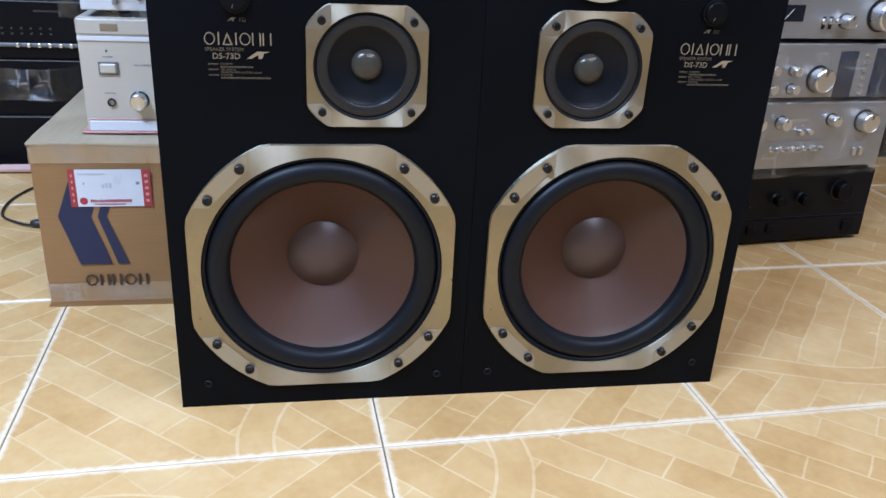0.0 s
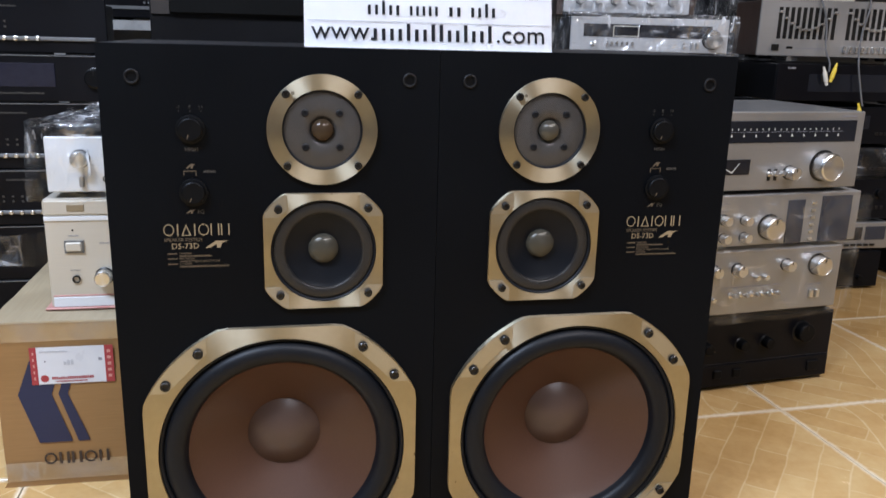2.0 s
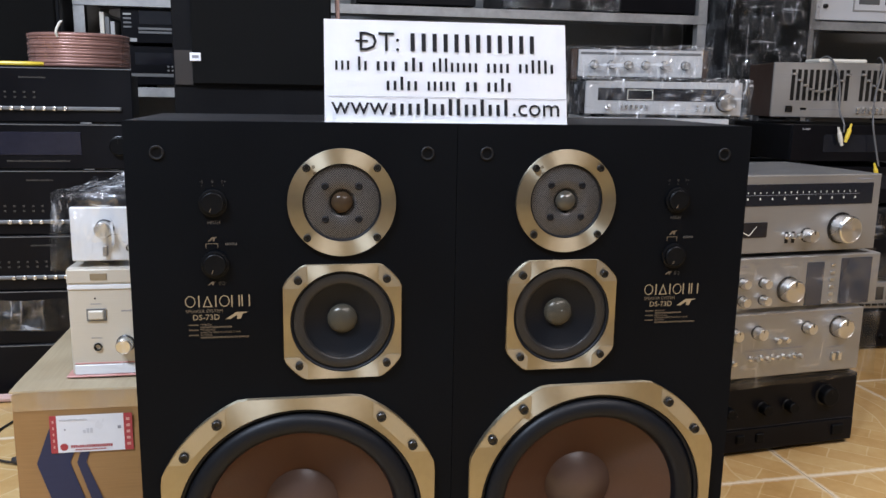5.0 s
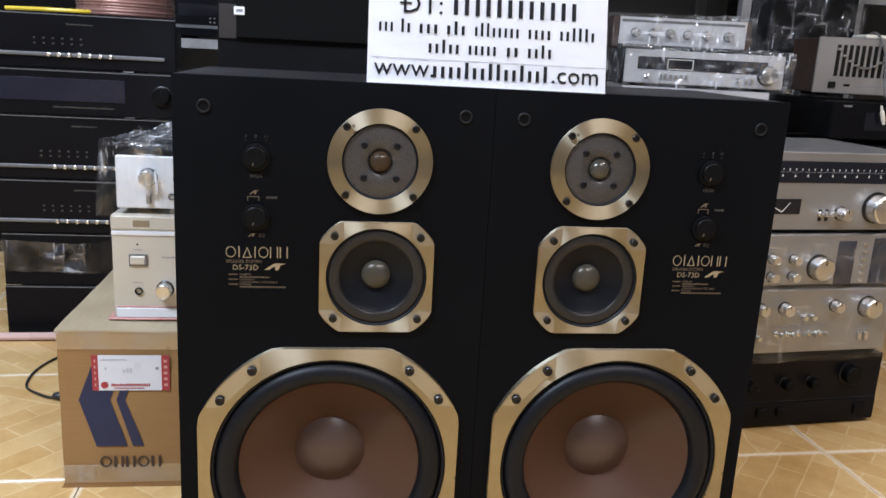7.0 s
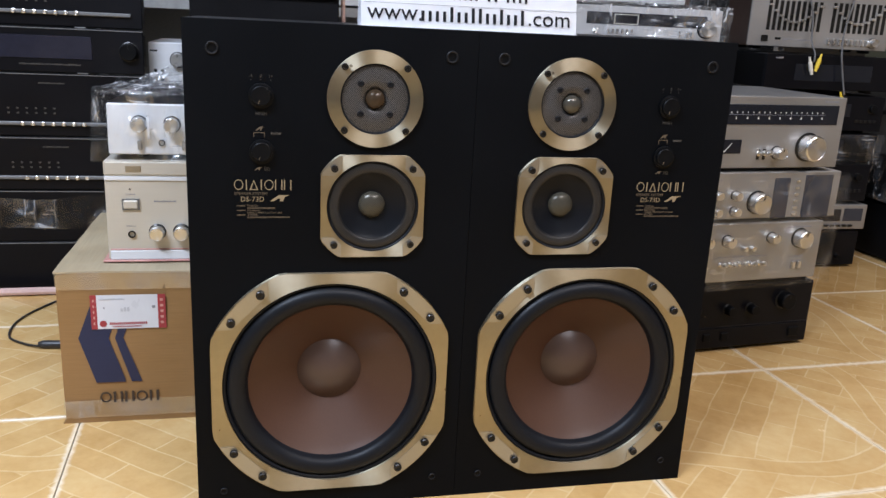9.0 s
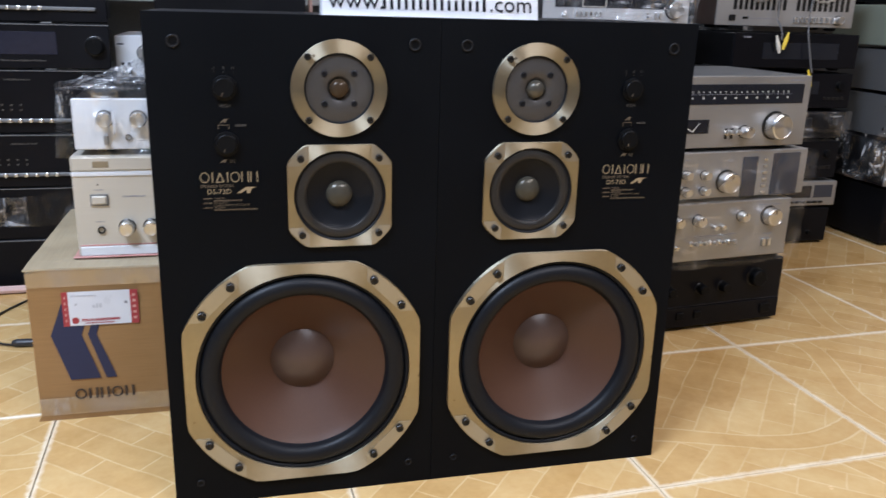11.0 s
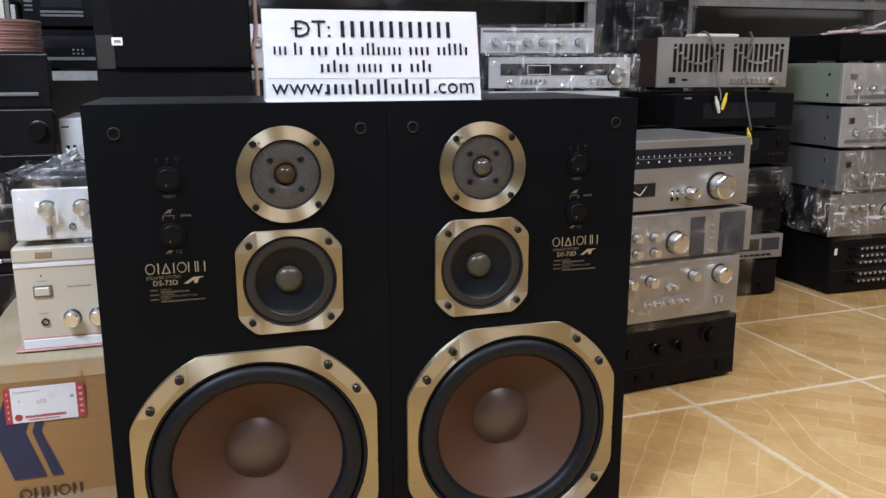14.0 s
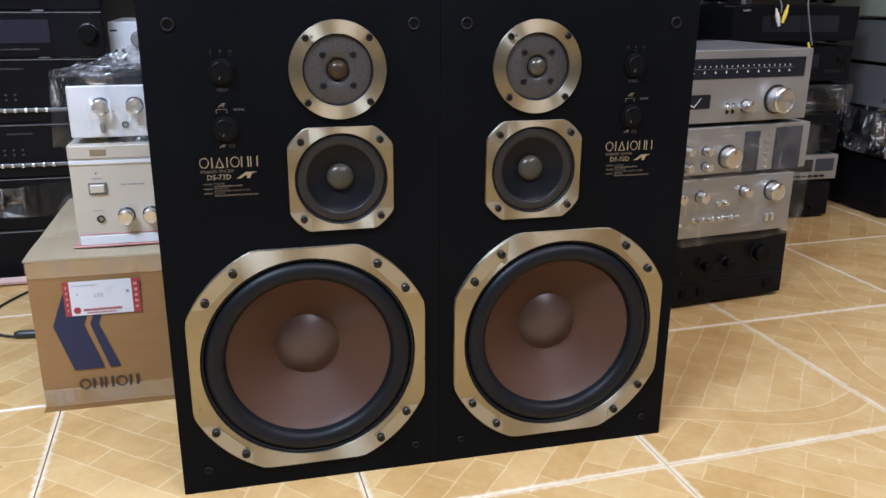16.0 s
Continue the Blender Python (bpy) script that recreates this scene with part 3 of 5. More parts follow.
def pierced(w, h, depth, holes):
    """A front board with round holes: rings of quads out to a square patch round each hole, then plain strips."""
    bm = bmesh.new()
    patches = []
    for cx, cz, r in holes:
        b = r + 0.008
        patches.append((cx - b, cx + b, cz - b, cz + b))
        n = 96
        sq, ci, cb = [], [], []
        for x, z in clipped_square(b, 9.0, n, cx, cz, 0.0):
            sq.append(bm.verts.new((x, 0, z)))
        for x, z in circle(r, n, cx, cz, 0.0):
            ci.append(bm.verts.new((x, 0, z)))
            cb.append(bm.verts.new((x, depth, z)))
        for k in range(n):
            k2 = (k + 1) % n
            bm.faces.new((sq[k], sq[k2], ci[k2], ci[k]))
            bm.faces.new((ci[k], ci[k2], cb[k2], cb[k]))
    # strips between the patches, from the bottom up
    def quad(x0, x1, z0, z1):
        if x1 - x0 > 1e-5 and z1 - z0 > 1e-5:
            bm.faces.new([bm.verts.new(p) for p in ((x0, 0, z0), (x1, 0, z0), (x1, 0, z1), (x0, 0, z1))])
    z = 0.0
    for x0, x1, z0, z1 in patches:
        quad(-w, w, z, z0)
        quad(-w, x0, z0, z1)
        quad(x1, w, z0, z1)
        z = z1
    quad(-w, w, z, h)
    # the board's rim
    for p, q in (((-w, 0), (w, 0)), ((w, 0), (w, h)), ((w, h), (-w, h)), ((-w, h), (-w, 0))):
        bm.faces.new([bm.verts.new(v) for v in ((p[0], 0, p[1]), (q[0], 0, q[1]), (q[0], depth, q[1]), (p[0], depth, p[1]))])
    return bm


def slanted(x, z, w, h):
    """Slanted twin-stroke emblem."""
    bm = bmesh.new()
    lo = [(0, 0), (0.25, 0), (0.55, 0.5), (0.6, 0.5), (0.6, 0), (0.78, 0), (0.9, 0.75), (1.2, 1), (1.0, 1), (0.55, 1)]
    a = [bm.verts.new((x + px * w / 1.2, -0.0005, z + pz * h)) for px, pz in lo]
    b = [bm.verts.new((x + px * w / 1.2, 0, z + pz * h)) for px, pz in lo]
    bm.faces.new(a)
    for k in range(len(a)):
        bm.faces.new((a[k], b[k], b[(k + 1) % len(a)], a[(k + 1) % len(a)]))
    return bm


def wordmark(name, parent, mat, x, z, w, h, shapes, stroke, y=0.0, label=""):
    """Plain rings, bars and wedges as wide and high as a line of capitals."""
    wide = {"ring": 1.0, "bar": 0.34, "wedge": 0.95, "pair": 0.82}
    step = w / (sum(wide[k] for k in shapes) + 0.16 * (len(shapes) - 1))
    t = h * stroke
    for kind in shapes:
        x1 = x + wide[kind] * step
        cx = (x + x1) / 2
        if kind == "ring":
            n = 32
            turn_ = [2 * math.pi * k / n for k in range(n)]
            ring_ = [[(cx + (step / 2 - g) * math.cos(q), z + h / 2 + (h / 2 - g) * math.sin(q)) for q in turn_] for g in (0.0, t)]
            part(name, loop_band(ring_[0], ring_[1], y - 0.0005, y), mat, parent, label)
        elif kind == "wedge":
            outer = [(x, z), (x1, z), (cx, z + h)]
            inner = [(x + 1.9 * t, z + t), (x1 - 1.9 * t, z + t), (cx, z + h - 2.4 * t)]
            part(name, loop_band(outer, inner, y - 0.0005, y), mat, parent, label)
        else:
            for bx in ((cx,) if kind == "bar" else (x + 0.7 * t, x1 - 0.7 * t)):
                part(name, box((bx - 0.7 * t, y - 0.0005, z), (bx + 0.7 * t, y, z + h)), mat, parent, label)
        x = x1 + 0.16 * step


def woofer(s, x, z):
    r = part("woofer_frame", loop_band(clipped_square(0.1715, 0.1865), circle(0.1565), -0.0075, 0.0), GOLD, s, "champagne gold metal frame", at=pose(x, 0, z))
    for q in range(4):
        corner_plate(r, 0.1715, 0.1865, 0.1645, q, 0.270, -0.0076)
        for da in (-0.165, 0.165):
            a = math.pi / 4 + q * math.pi / 2 + da
            bolt(r, 0.1745 * math.cos(a), 0.1745 * math.sin(a), -0.0092, 0.0062)
    part("gasket", lathe([(0.1565, 0.0005), (0.1563, 0.0045), (0.152, 0.004), (0.150, -0.002)], 96), RUBBER, s, smooth=True, at=pose(x, 0, z))
    roll = [(0.150, -0.002)] + [(0.136 + 0.0142 * math.cos(a), -0.002 + 0.0125 * math.sin(a)) for a in [math.pi * k / 12 for k in range(13)]] + [(0.1205, -0.005)]
    part("surround", lathe(roll, 96), RUBBER, s, "black rubber roll surround", True, at=pose(x, 0, z))
    cone = [(0.1212 - 0.0765 * k / 14, -0.005 - 0.050 * (k / 14) ** 0.90) for k in range(15)]
    part("cone", lathe(cone, 96), CONE, s, "brown pulp cone", True, at=pose(x, 0, z))
    rim = [(0.0484, -0.0552), (0.0484, -0.0524)]
    dome = [(0.0480 * math.cos(math.pi / 2 * k / 18), -0.0522 + 0.0180 * (1 - math.cos(math.pi / 2 * k / 18) ** 2)) for k in range(19)]
    dome[-1] = (0, dome[-1][1])
    # thin dark ring drawn where shadow outlines the cap
    part("cap_ring", lathe([(0.0502, -0.0551), (0.0500, -0.0541), (0.0495, -0.0538), (0.0488, -0.0548)], 64), CAP_SHADE, s, "dark shadow ring round the dust cap", True, at=pose(x, 0, z))
    part("dust_cap", lathe(rim + dome, 64), CAP, s, "domed brown dust cap", True, at=pose(x, 0, z))


def midrange(s, x, z):
    r = part("midrange_frame", loop_band(clipped_square(0.0725, 0.0865), circle(0.0645), -0.0055, 0.0), GOLD, s, "champagne gold metal frame", at=pose(x, 0, z))
    for q in range(4):
        corner_plate(r, 0.0725, 0.0865, 0.0690, q, 0.235, -0.0056)
        a = math.pi / 4 + q * math.pi / 2
        bolt(r, 0.0765 * math.cos(a), 0.0765 * math.sin(a), -0.0072, 0.0050)
    part("gasket", lathe([(0.0645, 0.0005), (0.0642, 0.004), (0.0625, 0.0035), (0.0615, 0.0)], 72), RUBBER, s, smooth=True, at=pose(x, 0, z))
    ring = [(0.0615, 0.0)] + [(0.0545 + 0.0072 * math.cos(a), 0.0 + 0.0024 * math.sin(a)) for a in [math.pi * k / 8 for k in range(9)]] + [(0.0470, -0.0015)]
    part("surround", lathe(ring, 72), SURROUND, s, "grey woven surround", True, at=pose(x, 0, z))
    cone = [(0.0474 - 0.030 * k / 10, -0.0015 - 0.011 * (k / 10) ** 0.8) for k in range(11)]
    part("cone", lathe(cone, 72), CARBON, s, "black carbon fibre cone", True, at=pose(x, 0, z))
    dome = [(0.0196, -0.0140)] + [(0.0192 * math.cos(a), -0.0115 + 0.0115 * math.sin(a)) for a in [math.pi / 2 * k / 10 for k in range(11)]]
    dome[-1] = (0, dome[-1][1])
    part("dust_cap", lathe(dome, 48), DOME_MID, s, "grey metal dome", True, at=pose(x, 0, z))


def tweeter(s, x, z, dome_mat, dome_label):
    r = part("tweeter_frame", loop_band(circle(0.0652), circle(0.0475), -0.0055, 0.0), GOLD, s, "round champagne gold frame", at=pose(x, 0, z))
    for q in range(4):
        a = math.pi / 4 + q * math.pi / 2
        bolt(r, 0.0595 * math.cos(a), 0.0595 * math.sin(a), -0.0056, 0.0048)
    part("grille_ring", lathe([(0.0476, 0.001), (0.0472, 0.0035), (0.0455, 0.003), (0.045, 0.0005)], 64), RUBBER, s, smooth=True, at=pose(x, 0, z))
    part("mesh_grille", lathe([(0.0452, 0.0005), (0.038, 0.002), (0.028, 0.0026), (0.018, 0.0022), (0.0145, -0.0005), (0.0135, -0.004)], 64), MESH, s, "grey wire mesh", True, at=pose(x, 0, z))
    for q in range(4):
        a = math.pi / 4 + q * math.pi / 2
        part("rivet", lathe([(0.0046, 0), (0.0046, 0.0012), (0.003, 0.002), (0.0026, 0.0008), (0, 0.0008)], 16), RUBBER, s, at=pose(x + 0.0285 * math.cos(a), -0.0022, z + 0.0285 * math.sin(a)))
    dome = [(0.0138, -0.004)] + [(0.0135 * math.cos(a), -0.001 + 0.0105 * math.sin(a)) for a in [math.pi / 2 * k / 10 for k in range(11)]]
    dome[-1] = (0, dome[-1][1])
    part("dome", lathe(dome, 40), dome_mat, s, dome_label, True, at=pose(x, 0, z))


loudspeaker(-0.192, -1, "black three-way loudspeaker, brown woofer in gold frame, on tiles")
loudspeaker(0.198, 1, "black three-way loudspeaker, gold driver frames, standing against its twin")

# ---- folded paper sign on the loudspeakers ----
sign_turn = -2.2
sign = thing("paper_sign", pose(-0.157, 0.022, SPK_H, 0, 0, sign_turn), "folded white paper sign with black print standing on the loudspeakers", "sign")


def sign_face(y0, y1, z0, z1, thick):
    bm = bmesh.new()
    nx, nz = 12, 8
    grid = [[None] * (nz + 1) for _ in range(nx + 1)]
    for i in range(nx + 1):
        for j in range(nz + 1):
            fx, fz = i / nx, j / nz
            sag = 0.0003 * math.sin(fx * 5.0 + 1.0) * fz
            grid[i][j] = bm.verts.new((0.302 * fx, y0 + (y1 - y0) * fz + sag, z0 + (z1 - z0) * fz))
    for i in range(nx):
        for j in range(nz):
            bm.faces.new((grid[i][j], grid[i + 1][j], grid[i + 1][j + 1], grid[i][j + 1]))
    bmesh.ops.solidify(bm, geom=bm.faces[:], thickness=thick)
    return bm


part("front_sheet", sign_face(0.0, 0.028, 0.001, 0.1230, 0.0008), PAPER, sign)
part("back_sheet", sign_face(0.070, 0.0302, 0.001, 0.1220, 0.0008), PAPER, sign)
part("bottom_flap", box((0.0, -0.003, 0.0), (0.302, 0.069, 0.0009)), PAPER, sign)
lean = math.degrees(math.atan2(0.028, 0.122))
panel = part("print_area", box((0.004, -0.0014, 0.030), (0.305, -0.0010, 0.0304)), GREY_INK, sign, "faint crease line", at=pose(0.0, 0, 0.001, -lean, 0, 0) @ Matrix.Diagonal((1.012, 1, 1.01, 1)))
rng = random.Random(3)
lettering("lettering", "DT:", 0.033, INK, panel, 0.040, 0.0862, -0.0014)
part("letter_stroke", box((0.0375, -0.0016, 0.0968), (0.0525, -0.0012, 0.0990)), INK, panel)
part("number_bar", glyph_bars(rng, 0.100, 0.262, 0.0865, 0.1085, -0.0011, gap=0.62, pitch=0.0135, tall=1), INK, panel)
for x0, x1 in ((0.011, 0.032), (0.038, 0.053), (0.060, 0.087), (0.094, 0.121), (0.129, 0.188), (0.196, 0.228), (0.236, 0.284)):
    part("address_bar", glyph_bars(rng, x0, x1, 0.062, 0.0785, -0.0011, gap=0.60, pitch=0.0078), INK, panel)
for x0, x1 in ((0.072, 0.114), (0.122, 0.160), (0.169, 0.188), (0.196, 0.230)):
    part("address_bar", glyph_bars(rng, x0, x1, 0.0385, 0.055, -0.0011, gap=0.60, pitch=0.0078), INK, panel)
lettering("lettering", "www.", 0.0315, INK, panel, 0.008, 0.0085, -0.0014)
part("address_bar", glyph_bars(rng, 0.078, 0.226, 0.0085, 0.0285, -0.0011, gap=0.58, pitch=0.0100), INK, panel)
lettering("lettering", ".com", 0.0315, INK, panel, 0.228, 0.0085, -0.0014)

# ---- audio units ----


def unit(name, label, w, h, d, m, case, face, category="audio unit", group="", face_low=0.009, feet=True, bevel=0.002, rim=0.0):
    """A boxed audio unit. Local x runs along the front from its corner, y into the depth, z up. Feet lift it 9 mm."""
    u = thing(name, m, label, category, group)
    base = 0.009 if feet else 0.0
    part("case", box((rim, 0.008, base), (w - rim, d, h - rim), bevel), case, u)
    part("faceplate", box((0, 0, min(base, face_low)), (w, 0.0075, h), 0.0018), face, u)
    if feet:
        for fx in (0.045, w - 0.045):
            for fy in (0.05, d - 0.05):
                part("foot", lathe([(0.0, 0.0), (0.017, 0.0), (0.019, 0.004), (0.019, 0.0095), (0, 0.0095)], 16), RUBBER, u, at=pose(fx, fy, 0, -90, 0, 0))
    return u


def knob(u, x, z, r, length, mat, skirt=True, pointer=True):
    k = part("knob", lathe([(r, 0.001), (r, length * 0.84), (r * 0.96, length * 0.93), (r * 0.86, length), (r * 0.84, length * 0.985), (0, length * 0.985)], 28), mat, u, at=pose(x, 0, z))
    if skirt:
        part("collar", lathe([(r * 1.14, 0), (r * 1.14, length * 0.07), (r * 1.02, length * 0.12)], 28), BOLT, k)
    if pointer and r > 0.011:
        part("pointer", box((-0.0008, -length - 0.0004, r * 0.35), (0.0008, -length + 0.0004, r * 0.85)), BOLT, k)
    return k


def panel_on(u, name, x0, z0, x1, z1, mat, out=0.0012, bevel=0.0006):
    return part(name, box((x0, -out, z0), (x1, 0.0005, z1), bevel), mat, u)


def lever(u, x, z, mat=CHROME):
    b = bmesh.new()
    add_lathe(b, [(0.0062, 0), (0.0062, 0.003), (0.0030, 0.004), (0.0036, 0.014), (0.0056, 0.019), (0.0056, 0.024), (0.0040, 0.026), (0, 0.026)], 14)
    return part("lever_switch", b, mat, u, at=pose(x, 0, z, -12, 0, 0))


def caption(u, x0, x1, z, mat=GREY_INK, h=0.003, seed=1):
    part("caption", glyph_bars(random.Random(seed), x0, x1, z, z + h, -0.0001, gap=0.3, tall=0.5), mat, u)


def film_over(name, lo, hi, m, seed, label, amp=0.006, sides=("front", "top", "left", "right"), mat=None):
    """Loose crumpled clear film over a unit."""
    bm = bmesh.new()
    lo, hi = Vector(lo), Vector(hi)

    def sheet(o, a, b, na, nb):
        g = [[bm.verts.new(o + a * (i / na) + b * (j / nb)) for j in range(nb + 1)] for i in range(na + 1)]
        for i in range(na):
            for j in range(nb):
                bm.faces.new((g[i][j], g[i + 1][j], g[i + 1][j + 1], g[i][j + 1]))

    X, Y, Z = Vector((hi.x - lo.x, 0, 0)), Vector((0, hi.y - lo.y, 0)), Vector((0, 0, hi.z - lo.z))
    if "front" in sides:
        sheet(lo, X, Z, max(4, round(X.length / 0.008)), max(4, round(Z.length / 0.008)))
    if "top" in sides:
        sheet(lo + Z, X, Y, max(4, round(X.length / 0.008)), max(4, round(Y.length / 0.012)))
    if "left" in sides:
        sheet(lo, Y, Z, max(2, round(Y.length / 0.012)), max(4, round(Z.length / 0.008)))
    if "right" in sides:
        sheet(lo + X, Y, Z, max(2, round(Y.length / 0.012)), max(4, round(Z.length / 0.008)))
    bmesh.ops.remove_doubles(bm, verts=bm.verts[:], dist=0.0004)
    for v in bm.verts:
        q = v.co + Vector((seed, 0.3 * seed, 0))
        sway = noise.noise_vector(q * 5)
        n = 0.8 * noise.noise_vector(q * 9)
        # creases run down and slantwise
        a_ = noise.noise(Vector((q.x * 26 + q.z * 9 + 2 * sway.x, q.y * 26 + 2 * sway.y, q.z * 7)))
        b_ = noise.noise(Vector((q.x * 15 - q.z * 22 + sway.z, q.y * 15 + q.z * 12, 4.0)))
        n += Vector((0.5, -1.0, 0.6)) * (0.9 * (0.35 - abs(a_)) + 0.6 * (0.35 - abs(b_)))
        if "top" in sides and v.co.z > hi.z - 0.002:
            n.z = abs(n.z) * 1.8
        v.co += amp * n
        v.co.z = max(v.co.z, lo.z)
    bmesh.ops.triangulate(bm, faces=bm.faces[:], quad_method="SHORT_EDGE")
    me_ob = solid(name, bm, mat or FILM, label, "plastic film", m)
    me_ob.data.shade_smooth()
    return me_ob


# -- the stack beside the loudspeakers: four amplifiers and tuners
A_TURN = 6.5
A_CORNER = Vector((1.013, 0.542, 0))
A_DIR = Vector((math.cos(radians(A_TURN)), math.sin(radians(A_TURN)), 0))


def in_a(right, w, z):
    p = A_CORNER + A_DIR * (right - w)
    return pose(p.x, p.y, z, 0, 0, A_TURN)


W = 0.43
a = unit("amplifier", "black integrated amplifier on the floor under a stack", W, 0.164, 0.34, in_a(0.0, W, 0.0), BLACK, BLACK_FACE, "amplifier", "stack of silver units")
panel_on(a, "lower_flap", 0.004, 0.012, W - 0.004, 0.060, BLACK_FACE, 0.004)
panel_on(a, "groove", 0.0, 0.0615, W, 0.0635, DARK_GLASS, 0.0008)
for kx, kz, r in ((W - 0.241, 0.105, 0.012), (W - 0.177, 0.105, 0.012), (W - 0.083, 0.121, 0.021), (W - 0.33, 0.105, 0.012)):
    knob(a, kx, kz, r, 0.022, KNOB_BLACK)
for kx in (W - 0.294, W - 0.245):
    part("button", box((kx - 0.01, -0.009, 0.03), (kx + 0.01, -0.003, 0.05), 0.002), KNOB_BLACK, a)
part("button", box((W - 0.06, -0.009, 0.026), (W - 0.03, -0.003, 0.05), 0.002), KNOB_BLACK, a)
caption(a, W - 0.34, W - 0.30, 0.09, PRINT_DIM, 0.003, 2)

W2 = 0.41
b = unit("amplifier", "silver integrated amplifier with lever switches wrapped in clear film", W2, 0.148, 0.32, in_a(-0.004, W2, 0.165), SILVER_PAINT, ALU, "amplifier", "stack of silver units")
for kx, kz, r, l in ((W2 - 0.063, 0.108, 0.021, 0.026), (W2 - 0.145, 0.112, 0.012, 0.022), (W2 - 0.267, 0.108, 0.013, 0.022), (W2 - 0.325, 0.108, 0.012, 0.022)):
    knob(b, kx, kz, r, l, CHROME)
for kx in (W2 - 0.220, W2 - 0.198):
    knob(b, kx, 0.089, 0.0062, 0.014, CHROME, False)
for k in range(5):
    lever(b, W2 - 0.278 + 0.0268 * k, 0.052)
for kx in (W2 - 0.322, W2 - 0.345):
    knob(b, kx, 0.046, 0.0055, 0.012, CHROME, False)
for kx in (W2 - 0.072, W2 - 0.056):
    part("push_button", box((kx - 0.0045, -0.008, 0.034), (kx + 0.0045, 0, 0.052), 0.0015), CHROME, b)
for k, (x0, x1, z) in enumerate(((W2 - 0.29, W2 - 0.15, 0.068), (W2 - 0.09, W2 - 0.045, 0.062), (W2 - 0.10, W2 - 0.03, 0.134))):
    caption(b, x0, x1, z, GREY_INK, 0.0022, 10 + k)

W3 = 0.44
c = unit("amplifier", "silver amplifier with two dark meter windows wrapped in clear film", W3, 0.116, 0.31, in_a(0.024, W3, 0.315), SILVER_PAINT, ALU, "amplifier", "stack of silver units")
knob(c, W3 - 0.230, 0.047, 0.024, 0.026, CHROME)
for kx, kz in ((W3 - 0.342, 0.066), (W3 - 0.292, 0.064), (W3 - 0.340, 0.028), (W3 - 0.290, 0.028)):
    knob(c, kx, kz, 0.0098, 0.02, CHROME, pointer=False)
panel_on(c, "meter_window", W3 - 0.187, 0.008, W3 - 0.144, 0.102, BLUE_GLASS, 0.0015)
panel_on(c, "meter_window", W3 - 0.101, 0.008, W3 - 0.022, 0.108, BLUE_GLASS, 0.0015)
for k in range(6):
    part("indicator", box((W3 - 0.128, -0.004, 0.014 + 0.0155 * k), (W3 - 0.117, 0, 0.020 + 0.0155 * k), 0.001), CHROME, c)
caption(c, W3 - 0.37, W3 - 0.33, 0.098, GREY_INK, 0.0025, 21)

W4 = 0.42
tn = unit("tuner", "silver stereo tuner with wide dark dial topping a stack", W4, 0.168, 0.30, in_a(0.003, W4, 0.432), GREY_CASE, ALU, "tuner", "stack of silver units")
dial = panel_on(tn, "dial_window", 0.03, 0.106, W4 - 0.020, 0.150, DARK_GLASS, 0.0016)
for k in range(22):
    x = 0.05 + 0.0145 * k
    part("scale_mark", box((x - 0.0008, -0.0021, 0.1312), (x + 0.0008, -0.0015, 0.1350)), CREAM, dial)
    if k % 2:
        part("scale_mark", flat([(x - 0.0022, 0.1185), (x + 0.0022, 0.1185), (x, 0.1240)], -0.0021, -0.0015), CREAM, dial)
part("scale_mark", box((0.05, -0.0021, 0.1277), (W4 - 0.055, -0.0015, 0.1283)), GREY_INK, dial)
panel_on(tn, "meter_window", W4 - 0.36, 0.042, W4 - 0.274, 0.073, DARK_GLASS, 0.0016)
part("meter_needle", flat([(W4 - 0.318, 0.046), (W4 - 0.300, 0.066), (W4 - 0.299, 0.066), (W4 - 0.316, 0.046)], -0.0022, -0.0016), CREAM, tn)
part("meter_needle", flat([(W4 - 0.318, 0.046), (W4 - 0.345, 0.060), (W4 - 0.344, 0.061), (W4 - 0.316, 0.047)], -0.0022, -0.0016), CREAM, tn)
knob(tn, W4 - 0.093, 0.056, 0.029, 0.032, CHROME, pointer=False)
knob(tn, W4 - 0.177, 0.044, 0.013, 0.026, CHROME)
for kx in (W4 - 0.225, W4 - 0.209):
    panel_on(tn, "switch_slot", kx - 0.004, 0.028, kx + 0.004, 0.052, BOLT, 0.001)
    lever(tn, kx, 0.042)
caption(tn, W4 - 0.062, W4 - 0.022, 0.157, GREY_INK, 0.003, 31)
film_over("plastic_wrap", (-0.006, -0.034, 0.0), (W2 + 0.012, 0.30, 0.146), in_a(-0.004, W2, 0.167), 3.0, "loose clear plastic film round a silver amplifier", 0.007, ("front", "left", "right"), TIGHT_FILM)
film_over("plastic_wrap", (-0.004, -0.030, 0.0), (W3 + 0.004, 0.28, 0.112), in_a(0.024, W3, 0.317), 8.0, "clear plastic film round a silver amplifier", 0.004, ("front", "left", "right"), TIGHT_FILM)

# -- tuner and preamplifier behind the right loudspeaker
T_TURN = -10


def in_t(x, y, z):
    return pose(0.588, 1.196, z, 0, 0, T_TURN) @ pose(x, y, 0)


